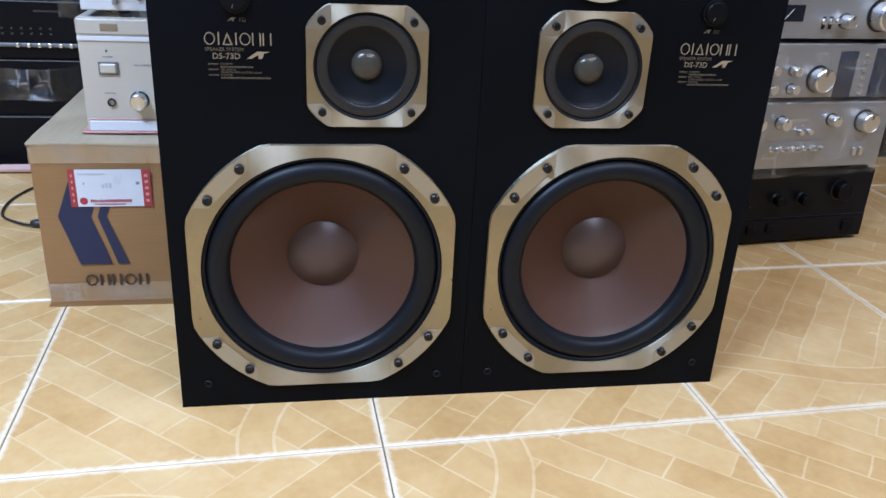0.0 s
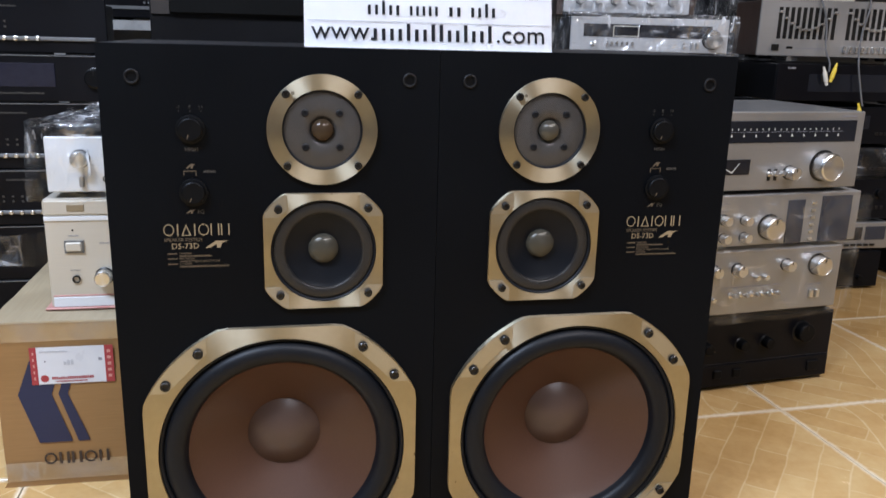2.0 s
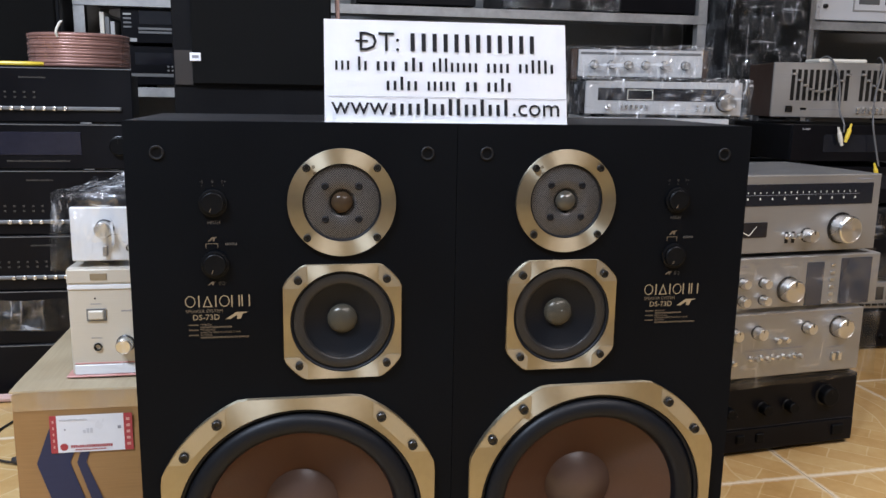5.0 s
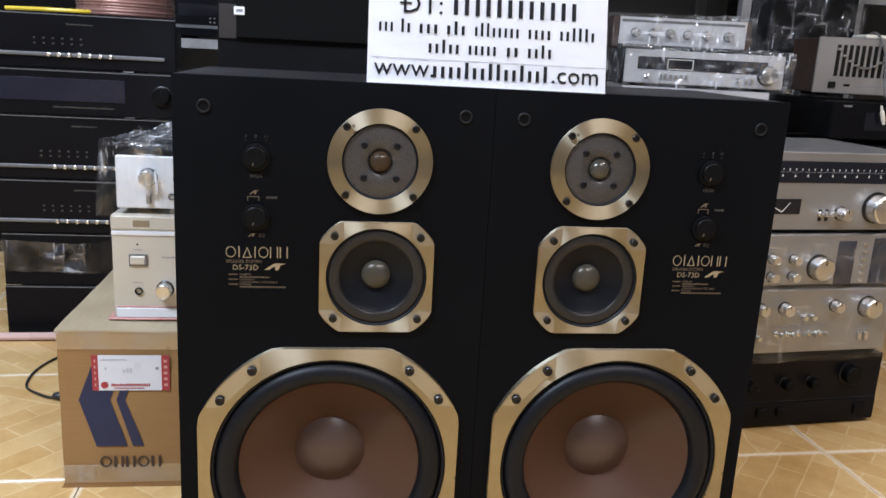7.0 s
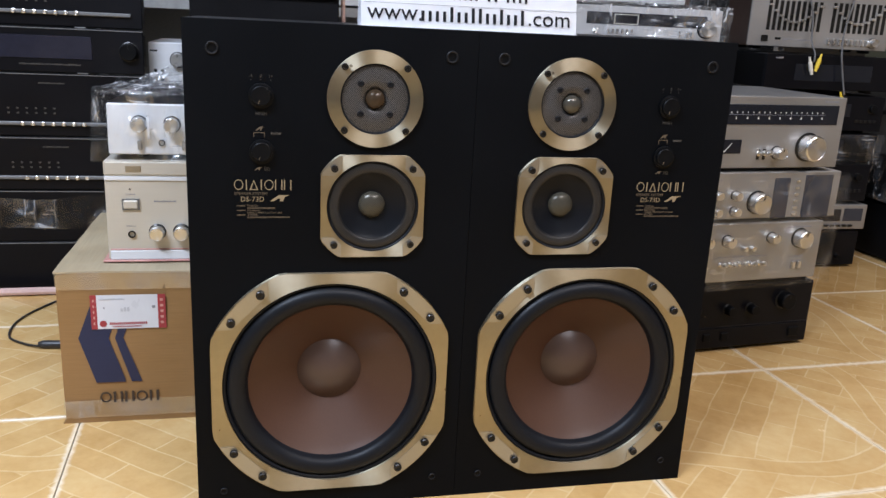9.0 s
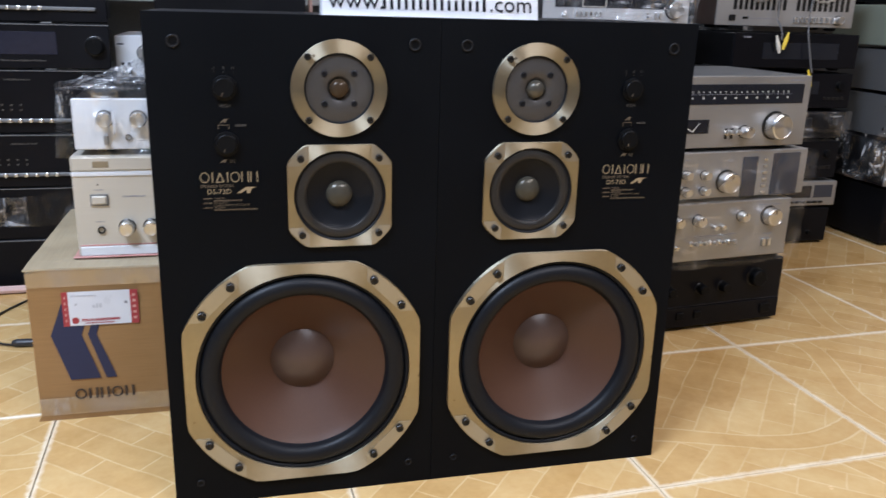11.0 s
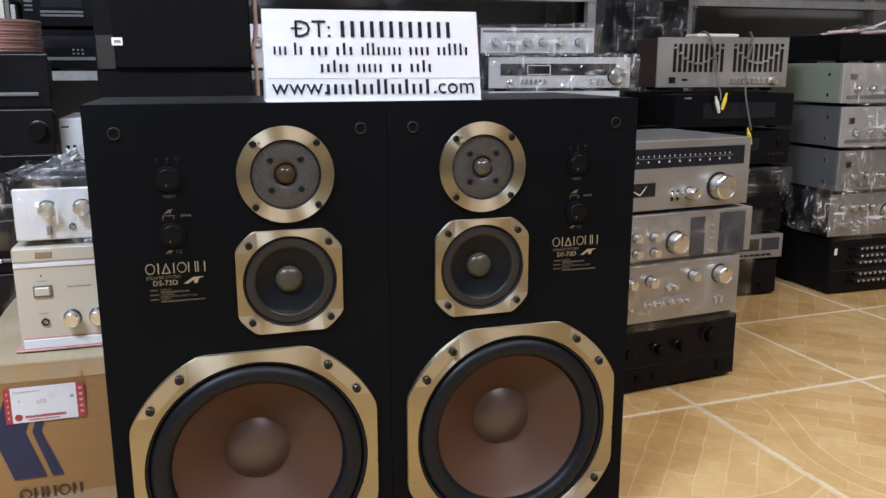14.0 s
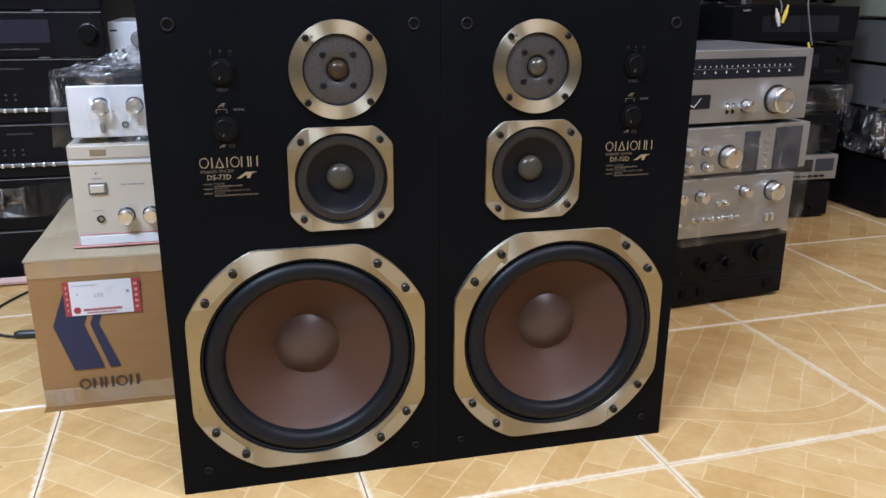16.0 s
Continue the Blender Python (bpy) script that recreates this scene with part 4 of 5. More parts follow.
z = 0.0
for k in range(4):
    unit("receiver", "black receiver low in a stack behind the loudspeakers", 0.43, 0.145, 0.30, in_t(0.0, 0.01, z), BLACK, BLACK_FACE, "receiver", "stack behind the loudspeakers")
    z += 0.145
base_unit = unit("amplifier", "silver amplifier under a film-wrapped tuner", 0.40, 0.112, 0.30, in_t(0.0, 0.0, z), SILVER_PAINT, FILM_LIT_ALU, "amplifier", "stack behind the loudspeakers")
z += 0.112
u = unit("tuner", "silver tuner with dark dial wrapped in clear film", 0.43, 0.790 - z, 0.30, in_t(0.0, 0.0, z), BLACK, FILM_LIT_ALU, "tuner", "stack behind the loudspeakers")
hh = 0.790 - z
panel_on(u, "dial_window", 0.035, hh - 0.052, 0.385, hh - 0.018, DARK_GLASS, 0.0016)
part("meter_window", loop_band([(0.115, hh - 0.05), (0.185, hh - 0.05), (0.185, hh - 0.022), (0.115, hh - 0.022)], [(0.117, hh - 0.048), (0.183, hh - 0.048), (0.183, hh - 0.024), (0.117, hh - 0.024)], -0.003, -0.0015), CREAM, u)
knob(u, 0.385, hh - 0.053, 0.023, 0.028, CHROME, pointer=False)
for k in range(6):
    part("push_button", box((0.095 + 0.014 * k, -0.007, hh - 0.075), (0.102 + 0.014 * k, 0, hh - 0.063), 0.001), CHROME, u)
for kx in (0.305, 0.328, 0.342):
    part("push_button", box((kx, -0.010, hh - 0.078), (kx + 0.006, 0, hh - 0.062), 0.001), CHROME, u)
lever(u, 0.062, hh - 0.072)
film_over("plastic_wrap", (-0.008, -0.034, 0.0), (0.442, 0.32, hh + 0.006), in_t(0.0, 0.0, z), 12.0, "crumpled clear film over a silver tuner", 0.009, mat=LOOSE_FILM)
pre = unit("preamplifier", "silver preamplifier in a walnut sleeve with a row of knobs", 0.352, 0.084, 0.22, in_t(-0.010, 0.085, 0.794), WALNUT, FILM_LIT_ALU, "preamplifier", "stack behind the loudspeakers", rim=0.0)
part("side_cheek", box((-0.019, 0.006, 0.0), (-0.0005, 0.24, 0.086), 0.002), WALNUT, pre, "walnut side")
part("side_cheek", box((0.3525, 0.006, 0.0), (0.368, 0.24, 0.086), 0.002), WALNUT, pre, "walnut side")
for kx in (0.045, 0.094, 0.142, 0.190, 0.243, 0.302):
    knob(pre, kx, 0.042, 0.011, 0.022, CHROME)
panel_on(pre, "trim_strip", 0.006, 0.070, 0.346, 0.077, GREY_CASE, 0.001)
film_over("plastic_wrap", (-0.024, -0.03, 0.0), (0.372, 0.25, 0.090), in_t(-0.010, 0.085, 0.796), 19.0, "crumpled clear film over a walnut-sided preamplifier", 0.008, mat=LOOSE_FILM)

# -- stack with the graphic equaliser
def in_b(right, w, z, turn=0.0, y=1.15):
    return pose(right - w, y, z, 0, 0, turn)


z = 0.0
u = unit("receiver", "black unit on the floor under a stack", 0.43, 0.122, 0.34, in_b(1.622, 0.43, 0.0), BLACK, BLACK_FACE, "receiver", "stack with equaliser")
knob(u, 0.36, 0.04, 0.008, 0.012, KNOB_BLACK)
u = unit("cassette_deck", "silver cassette deck with dark windows in a stack", 0.44, 0.090, 0.30, in_b(1.638, 0.44, 0.122), GREY_CASE, ALU, "cassette deck", "stack with equaliser")
panel_on(u, "cassette_window", 0.24, 0.036, 0.345, 0.076, DARK_GLASS)
panel_on(u, "meter_window", 0.355, 0.036, 0.425, 0.078, BLUE_GLASS)
for k in range(9):
    part("push_button", box((0.20 + 0.022 * k, -0.006, 0.018), (0.215 + 0.022 * k, 0, 0.025), 0.001), BOLT, u)
heights = ((0.216, 0.128, "black receiver with a plain face in a stack"), (0.346, 0.094, "black tape deck in a stack, face half covered by film"), (0.442, 0.116, "black receiver with a dark display in a stack"))
for k, (z0, h0, lab) in enumerate(heights):
    u = unit("receiver", lab, 0.43, h0, 0.33, in_b(1.622 + 0.004 * k, 0.43, z0), BLACK, BLACK_FACE, "receiver", "stack with equaliser")
    panel_on(u, "display_window", 0.12, h0 * 0.45, 0.31, h0 * 0.8, DARK_GLASS)
    for j in range(5):
        part("push_button", box((0.33 + 0.016 * j, -0.004, h0 * 0.3), (0.341 + 0.016 * j, 0, h0 * 0.38), 0.001), BOLT, u)
    knob(u, 0.385, h0 * 0.68, 0.013, 0.014, KNOB_BLACK)
u = unit("disc_player", "black disc player with wide smoked display in a stack", 0.44, 0.112, 0.32, in_b(1.632, 0.44, 0.566), BLACK, BLACK_FACE, "disc player", "stack with equaliser")
panel_on(u, "display_window", 0.10, 0.035, 0.37, 0.085, DARK_GLASS)
caption(u, 0.03, 0.055, 0.098, GREY_INK, 0.005, 44)
film_over("plastic_wrap", (0.0, -0.022, 0.0), (0.436, 0.30, 0.092), in_b(1.628, 0.43, 0.348), 31.0, "clear film hanging round black units in a stack", 0.005, ("front", "right"))

EQ_W, EQ_H = 0.434, 0.166
eq = unit("graphic_equaliser", "silver graphic equaliser in walnut case with rows of sliders", EQ_W, EQ_H, 0.22, pose(1.175, 1.245, 0.688, 0, 0, -12), WALNUT, ALU, "equaliser", "stack with equaliser", feet=True, rim=0.002)
for half in range(2):
    for k in range(10):
        x = 0.058 + half * 0.198 + 0.0172 * k
        panel_on(eq, "slider_slot", x - 0.0052, 0.058, x + 0.0052, 0.146, BOLT, 0.0008, 0.0)
        zc = 0.138 - 0.055 * math.sin(math.pi * (k + 0.3) / 9.6) * (1.0 if half == 0 else 0.95)
        part("slider_cap", box((x - 0.0068, -0.010, zc - 0.0035), (x + 0.0068, -0.001, zc + 0.0035), 0.001), CHROME, eq)
knob(eq, EQ_W - 0.048, 0.032, 0.013, 0.024, CHROME, pointer=False)
for k in range(8):
    part("push_button", box((0.245 + 0.0175 * k, -0.009, 0.022), (0.255 + 0.0175 * k, 0, 0.040), 0.0015), CHROME, eq)
panel_on(eq, "power_button", 0.042, 0.024, 0.062, 0.042, BOLT, 0.004)
panel_on(eq, "switch_slot", 0.085, 0.030, 0.103, 0.037, BOLT, 0.001)
caption(eq, 0.11, 0.20, 0.031, GREY_INK, 0.003, 51)

eqm = pose(1.175, 1.245, 0.688, 0, 0, -12)
bm = box((0.125, 0.02, EQ_H), (0.275, 0.10, EQ_H + 0.012), 0.005, 2)
bmesh.ops.rotate(bm, verts=bm.verts[:], cent=(0.2, 0.06, EQ_H), matrix=Matrix.Rotation(radians(8), 3, "Z"))
solid("adapter_box", bm, CREAM, "flat cream plastic box lying on the equaliser", "adapter", eqm)


def signal_cable(points, plug_at, colours, label):
    """A thin grey signal lead with its plugs."""
    c_ = thing("signal_cable", pose(*points[0]), label, "cable")
    o = Vector(points[0])
    part("lead", tube_mesh([Vector(p) - o for p in points], 0.0028), GREY_CABLE, c_, smooth=True)
    for (px, py, pz), turn, mat in zip(plug_at, (-18, 14), colours):
        part("plug", lathe([(0.0, -0.036), (0.003, -0.036), (0.004, -0.022), (0.0062, -0.018), (0.0062, 0.006), (0.0045, 0.010), (0.0045, 0.018), (0, 0.018)], 14), mat, c_, at=pose(px - o.x, py - o.y, pz - o.z, 90, turn, 0))
    return c_


def on_eq(x, y, zz):
    return eqm @ Vector((x, y, zz))


p = [on_eq(0.17, 0.10, EQ_H + 0.015), on_eq(0.165, 0.03, EQ_H + 0.018), on_eq(0.170, -0.012, EQ_H - 0.01), on_eq(0.185, -0.018, 0.10), on_eq(0.187, -0.030, 0.03), on_eq(0.186, -0.068, -0.002), on_eq(0.186, -0.074, -0.030)]
signal_cable([tuple(v) for v in p], [tuple(on_eq(0.178, -0.077, -0.050)), tuple(on_eq(0.196, -0.077, -0.040))], (CREAM, YELLOW), "thin grey lead with white and yellow plugs hanging over the equaliser")
p = [on_eq(0.34, 0.10, EQ_H + 0.015), on_eq(0.315, 0.03, EQ_H + 0.016), on_eq(0.305, -0.012, EQ_H - 0.012), on_eq(0.288, -0.020, 0.07), on_eq(0.275, -0.052, 0.0), on_eq(0.290, -0.058, -0.08), on_eq(0.300, -0.062, -0.125)]
signal_cable([tuple(v) for v in p], [tuple(on_eq(0.296, -0.064, -0.150))], (YELLOW,), "thin grey lead with a yellow plug hanging over the equaliser")

# -- far stack of wrapped amplifiers
def in_c(x, z, y=1.08):
    return pose(x, y, z)


u = unit("amplifier", "black mixer amplifier with rows of small knobs on the floor", 0.44, 0.192, 0.36, in_c(1.780, 0.0), BLACK, BLACK_FACE, "amplifier", "far stack")
panel_on(u, "tag", 0.012, 0.140, 0.024, 0.163, CREAM)
panel_on(u, "groove", 0.0, 0.083, 0.44, 0.086, DARK_GLASS, 0.0008)
for row, zz in enumerate((0.158, 0.133, 0.110, 0.070, 0.045)):
    for k in range(12):
        knob(u, 0.075 + 0.021 * k + 0.004 * (row % 2), zz, 0.0048, 0.012, CHROME if k > 1 else KNOB_BLACK, False, False)
c_spec = ((1.758, 0.195, 0.152, ALU, BLACK, "silver amplifier with two rows of knobs, black case, film-wrapped"), (1.772, 0.349, 0.142, ALU, GREY_CASE, "silver amplifier in a grey case wrapped in clear film"),
          (1.766, 0.494, 0.140, SILVER_PAINT, GREY_CASE, "silver unit in a grey case wrapped in clear film"), (1.756, 0.637, 0.136, SILVER_PAINT, PALE_CASE, "pale green-grey amplifier wrapped in clear film"))
for k, (x, z0, h0, face, case, lab) in enumerate(c_spec):
    u = unit("amplifier", lab, 0.43, h0, 0.36, in_c(x, z0), case, face, "amplifier", "far stack")
    if k == 0:
        for j in range(4):
            knob(u, 0.045 + 0.042 * j, 0.105, 0.010, 0.018, CHROME)
            knob(u, 0.050 + 0.042 * j, 0.050, 0.008, 0.016, CHROME, False)
        knob(u, 0.235, 0.085, 0.026, 0.026, CHROME)
    else:
        for j in range(3):
            knob(u, 0.06 + 0.06 * j, h0 * 0.4, 0.010, 0.018, CHROME)
        panel_on(u, "trim_strip", 0.02, 0.022, 0.41, 0.034, GREY_CASE)
        panel_on(u, "push_button", 0.03, h0 * 0.62, 0.05, h0 * 0.75, BOLT, 0.005)
    for sx in (0.06, 0.30):
        for sz in (0.035, h0 - 0.035):
            part("screw", lathe([(0.006, 0), (0.006, 0.002), (0.004, 0.003), (0, 0.003)], 12), CHROME, u, at=pose(0.0, sx, sz, 0, 0, -90))
    film_over("plastic_wrap", (-0.008, -0.03, 0.0), (0.44, 0.37, h0 - 0.004), in_c(x, z0 + 0.002), 40.0 + 5 * k, "crumpled clear film round a stacked amplifier", 0.010, ("front",), LOOSE_FILM)
film_over("plastic_wrap", (-0.075, -0.02, 0.0), (-0.012, 0.20, 0.16), in_c(1.758, 0.22), 77.0, "bunched clear film hanging beside the far stack", 0.026, ("front", "left"), LOOSE_FILM)
u = unit("receiver", "black receiver on top of the far stack", 0.43, 0.092, 0.34, in_c(1.78, 0.774, 1.12), BLACK, BLACK_FACE, "receiver", "far stack")
part("wire", tube_mesh([(0.02, 0.10, 0.098), (0.10, 0.06, 0.104), (0.18, 0.12, 0.100), (0.27, 0.07, 0.108), (0.40, 0.10, 0.12)], 0.006), PINK_TUBE, u, "pale loose wire")
part("wire", tube_mesh([(0.05, 0.16, 0.096), (0.15, 0.15, 0.104), (0.26, 0.17, 0.12), (0.36, 0.14, 0.16), (0.43, 0.12, 0.18)], 0.004), CREAM, u, "pale loose wire")
film_over("plastic_wrap", (0.02, -0.03, -0.10), (0.16, 0.0, 0.08), in_c(1.90, 0.774, 1.10), 71.0, "strip of clear film hanging from a stack", 0.012, ("front",))

# ---- shelf racks against the far wall ----


def rack(name, x0, x1, y0, y1, levels, label):
    r = thing(name, pose(x0, y0, 0), label, "shelf rack")
    w, d = x1 - x0, y1 - y0
    for px in (0.0, w - 0.035):
        for py in (0.0, d - 0.035):
            bm = bmesh.new()
            add_box(bm, (px, py, 0), (px + 0.035, py + 0.003, 1.9))
            add_box(bm, (px, py + 0.003, 0), (px + 0.003, py + 0.035, 1.9))
            part("post", bm, STEEL, r)
    for z in levels:
        bm = box((0.0, -0.004, z - 0.032), (w, -0.0005, z), 0.0005)
        add_box(bm, (0.002, 0.004, z - 0.006), (w - 0.002, d, z))
        part("shelf", bm, STEEL, r)
    return r


rack("shelf_rack", -0.920, 1.34, 2.0, 2.42, (0.30, 0.752, 1.050, 1.55), "galvanised slotted-steel shelf rack holding audio units")
rack("shelf_rack", 1.755, 3.10, 2.0, 2.42, (0.30, 0.752, 1.045, 1.55), "galvanised slotted-steel shelf rack holding audio units")

for k, (x, z0, w0, h0, lab) in enumerate(((-0.775, 0.752, 0.43, 0.138, "black disc player with a silver strip on a steel shelf"), (-0.775, 0.892, 0.43, 0.124, "black cassette deck with silver trim on a steel shelf"),
                                         (0.02, 1.050, 0.43, 0.12, "black receiver on a steel shelf"), (0.55, 1.050, 0.43, 0.13, "black receiver in clear film on a steel shelf"), (1.0, 1.050, 0.30, 0.11, "black unit on a steel shelf"))):
    u = unit("receiver", lab, w0, h0, 0.33, pose(x, 2.02, z0), BLACK, BLACK_FACE, "receiver", "units on the rack")
    if k == 0:
        panel_on(u, "silver_strip", 0.0, 0.036, 0.28, 0.047, GREY_CASE, 0.004)
        panel_on(u, "display_window", 0.04, h0 * 0.55, 0.30, h0 * 0.85, DARK_GLASS)
        for j in range(3):
            part("push_button", box((0.145 + 0.014 * j, -0.006, 0.055), (0.152 + 0.014 * j, 0, 0.061), 0.001), ALU, u)
            part("push_button", box((0.145 + 0.014 * j, -0.006, 0.068), (0.152 + 0.014 * j, 0, 0.074), 0.001), ALU, u)
    if k == 1:
        panel_on(u, "eject_bar", 0.004, 0.012, 0.050, 0.024, SILVER_PAINT, 0.004)
        for j in range(4):
            panel_on(u, "level_bar", 0.008, 0.058 + 0.014 * j, 0.034, 0.064 + 0.014 * j, GREY_CASE if j < 3 else SILVER_PAINT, 0.002)
        panel_on(u, "cassette_window", 0.060, 0.070, 0.19, 0.115, DARK_GLASS, 0.002)
        panel_on(u, "silver_strip", 0.056, 0.052, 0.19, 0.060, GREY_CASE, 0.004)
        panel_on(u, "silver_strip", 0.056, 0.040, 0.19, 0.048, GREY_CASE, 0.004)
film_over("plastic_wrap", (-0.01, -0.03, 0.0), (0.44, 0.30, 0.13), pose(0.55, 2.02, 1.052), 90.0, "crumpled clear film over a black receiver", 0.010)
u = unit("amplifier", "white amplifier with knob and switches on a steel shelf", 0.43, 0.165, 0.30, pose(-0.082, 2.02, 0.752), WHITE_METAL, WHITE_METAL, "amplifier", "units on the rack")
panel_on(u, "switch_slot", 0.050, 0.022, 0.056, 0.048, BOLT)
lever(u, 0.053, 0.040)
knob(u, 0.075, 0.10, 0.018, 0.02, CHROME)
u = unit("power_amplifier", "white power amplifier with two meter windows on a steel shelf", 0.44, 0.17, 0.32, pose(1.80, 2.02, 1.045), WHITE_METAL, WHITE_METAL, "amplifier", "units on the rack")
part("meter_frame", loop_band([(0.16, 0.045), (0.42, 0.045), (0.42, 0.145), (0.16, 0.145)], [(0.165, 0.05), (0.415, 0.05), (0.415, 0.14), (0.165, 0.14)], -0.004, 0.0), SILVER_PAINT, u)
panel_on(u, "meter_window", 0.185, 0.072, 0.275, 0.125, GREY_CASE, 0.002)
panel_on(u, "meter_window", 0.300, 0.072, 0.390, 0.125, GREY_CASE, 0.002)
knob(u, 0.04, 0.06, 0.008, 0.012, BOLT)
knob(u, 0.04, 0.10, 0.006, 0.012, BOLT)
for x, lab in ((1.80, "black headphones lying on a steel shelf"),):
    bm = tube_mesh([(0.0, 0, 0.03), (0.015, 0, 0.09), (0.07, 0, 0.115), (0.125, 0, 0.09), (0.14, 0, 0.03)], 0.008)
    for ex in (0.0, 0.14):
        add_lathe(bm, [(0.0, -0.02), (0.032, -0.02), (0.036, 0.0), (0.030, 0.02), (0, 0.02)], 20, (ex, 0, 0.036))
    solid("headphones", bm, BLACK, lab, "headphones", pose(x + 0.06, 2.12, 0.752))
unit("receiver", "dark receiver on the lower steel shelf", 0.44, 0.07, 0.3, pose(2.05, 2.05, 0.752), BLACK, BLACK_FACE, "receiver", "units on the rack")

for k in range(3):
    solid("folder", box((-0.845 + 0.017 * k, 2.03, 0.752), (-0.831 + 0.017 * k, 2.30, 1.00 - 0.015 * k), 0.001), (CREAM, GREY_CASE, SILVER_PAINT)[k], "upright pale folder on a steel shelf", "folder", group="folders on the rack")
s = thing("tower_loudspeaker", pose(-1.34, 1.90, 0), "tall black loudspeaker standing beside the rack", "loudspeaker")
part("cabinet", box((0, 0.012, 0), (0.40, 0.38, 1.7), 0.003), BLACK, s)
part("grille", box((0.012, 0, 0.02), (0.388, 0.0115, 1.68), 0.004), GRILLE, s)

# a tall wrapped loudspeaker between the two racks
s = thing("tower_loudspeaker", pose(1.36, 1.88, 0), "tall black loudspeaker wrapped in clear film between the racks", "loudspeaker")
part("cabinet", box((0, 0.012, 0), (0.34, 0.36, 1.55), 0.003), BLACK, s)
part("grille", box((0.012, 0, 0.02), (0.328, 0.0115, 1.53), 0.004), GRILLE, s)
film_over("plastic_wrap", (-0.012, -0.03, 0.0), (0.352, 0.37, 1.58), pose(1.36, 1.88, 0), 120.0, "crumpled clear film round a tall loudspeaker", 0.011, ("front", "left", "right"))

# ---- the loudspeaker behind, on a low black cabinet ----
solid("plinth_cabinet", box((-0.45, 0.835, 0.0), (-0.11, 1.13, 0.688), 0.003), BLACK, "plain black cabinet carrying a loudspeaker", "cabinet")
s = thing("bookshelf_loudspeaker", pose(-0.443, 0.82, 0.688), "black loudspeaker with dark cloth grille and a small white badge", "loudspeaker")
part("cabinet", box((0, 0.02, 0), (0.326, 0.30, 0.66), 0.002), BLACK, s)
part("front_frame", box((0.0, 0.004, 0.0), (0.326, 0.0195, 0.66), 0.002), BLACK, s)
part("grille", box((0.040, -0.010, 0.072), (0.326, 0.0035, 0.652), 0.004), GRILLE, s, "black cloth grille")
part("veneer_strip", box((0.004, -0.002, 0.072), (0.0395, 0.0035, 0.142)), DARK_STRIP, s, "dark brown strip")
part("badge", box((0.036, -0.014, 0.120), (0.058, -0.0103, 0.137), 0.001), PAPER, s, "small white badge")
part("badge_print", box((0.041, -0.0146, 0.126), (0.054, -0.0139, 0.132)), GREY_INK, s)
solid("wire_bundle", tube_mesh([(-0.105, 0.90, 0.02), (-0.100, 0.885, 0.40), (-0.102, 0.88, 0.72), (-0.108, 0.875, 0.80), (-0.100, 0.875, 0.86), (-0.104, 0.88, 1.10), (-0.10, 0.9, 1.35)], 0.005), PINK_TUBE, "twisted pale wires hanging beside a loudspeaker", "wires")

# ---- white unit half hidden behind, on a stack ----
z = 0.0
for k in range(3):
    unit("receiver", "black receiver in a half hidden stack", 0.43, 0.175, 0.30, pose(-0.574, 1.16, z), BLACK, BLACK_FACE, "receiver", "half hidden stack")
    z += 0.175
u = unit("amplifier", "white amplifier with slots and a knob, half hidden", 0.43, 0.113, 0.30, pose(-0.574, 1.15, 0.525), WHITE_METAL, WHITE_METAL, "amplifier", "half hidden stack")
for kx in (0.012, 0.028):
    panel_on(u, "switch_slot", kx, 0.016, kx + 0.008, 0.046, BOLT)
    lever(u, kx + 0.004, 0.03)
panel_on(u, "switch_slot", 0.004, 0.090, 0.022, 0.094, BOLT)
knob(u, 0.072, 0.070, 0.018, 0.02, ALU)

# ---- stack of black units with the coil of wire ----
L_X, L_Y, L_W = -1.005, 1.085, 0.428
specs = ((0.0, 0.128, "black receiver at the foot of a stack"), (0.128, 0.135, "black unit with torn film in a stack"), (0.265, 0.134, "black cassette receiver with a silver strip of buttons"),
         (0.400, 0.156, "black receiver with a silver strip of buttons"), (0.558, 0.108, "black receiver with wide display and a large knob"), (0.668, 0.128, "black disc player with a silver strip of buttons"))
for k, (z0, h0, lab) in enumerate(specs):
    u = unit("receiver", lab, L_W, h0, 0.17, pose(L_X, L_Y + (0.004 if k % 2 else 0.0), z0), BLACK, BLACK_FACE, "receiver", "stack of black units", rim=0.016, face_low=0.001)
    if k in (2, 3, 5):
        part("silver_strip", box((0.0, -0.008, 0.028), (L_W - 0.025, 0.0, 0.037), 0.002), GREY_CASE, u, "silver strip")
        for j in range(7):
            part("push_button", lathe([(0.0052, 0), (0.0052, 0.004), (0.003, 0.005), (0, 0.0045)], 14), CHROME, u, at=pose(L_W - 0.29 + 0.0235 * j, -0.008, 0.033))
        for j in range(6):
            for row in range(2):
                part("push_button", box((L_W - 0.325 + 0.021 * j, -0.003, 0.056 + 0.012 * row), (L_W - 0.3205 + 0.021 * j, 0, 0.060 + 0.012 * row)), PRINT_FAINT, u)
        caption(u, L_W - 0.25, L_W - 0.19, h0 - 0.026, PRINT_FAINT, 0.004, 60 + k)
    if k == 4:
        panel_on(u, "display_window", 0.02, 0.034, L_W - 0.12, 0.088, VIOLET_GLASS, 0.002)
        knob(u, L_W - 0.034, 0.056, 0.021, 0.018, KNOB_BLACK)
        caption(u, 0.14, 0.28, 0.018, PRINT_FAINT, 0.004, 66)
    part("trim_line", box((0.0, -0.0015, h0 - 0.004), (L_W, 0.0, h0 - 0.002)), GREY_CASE, u)
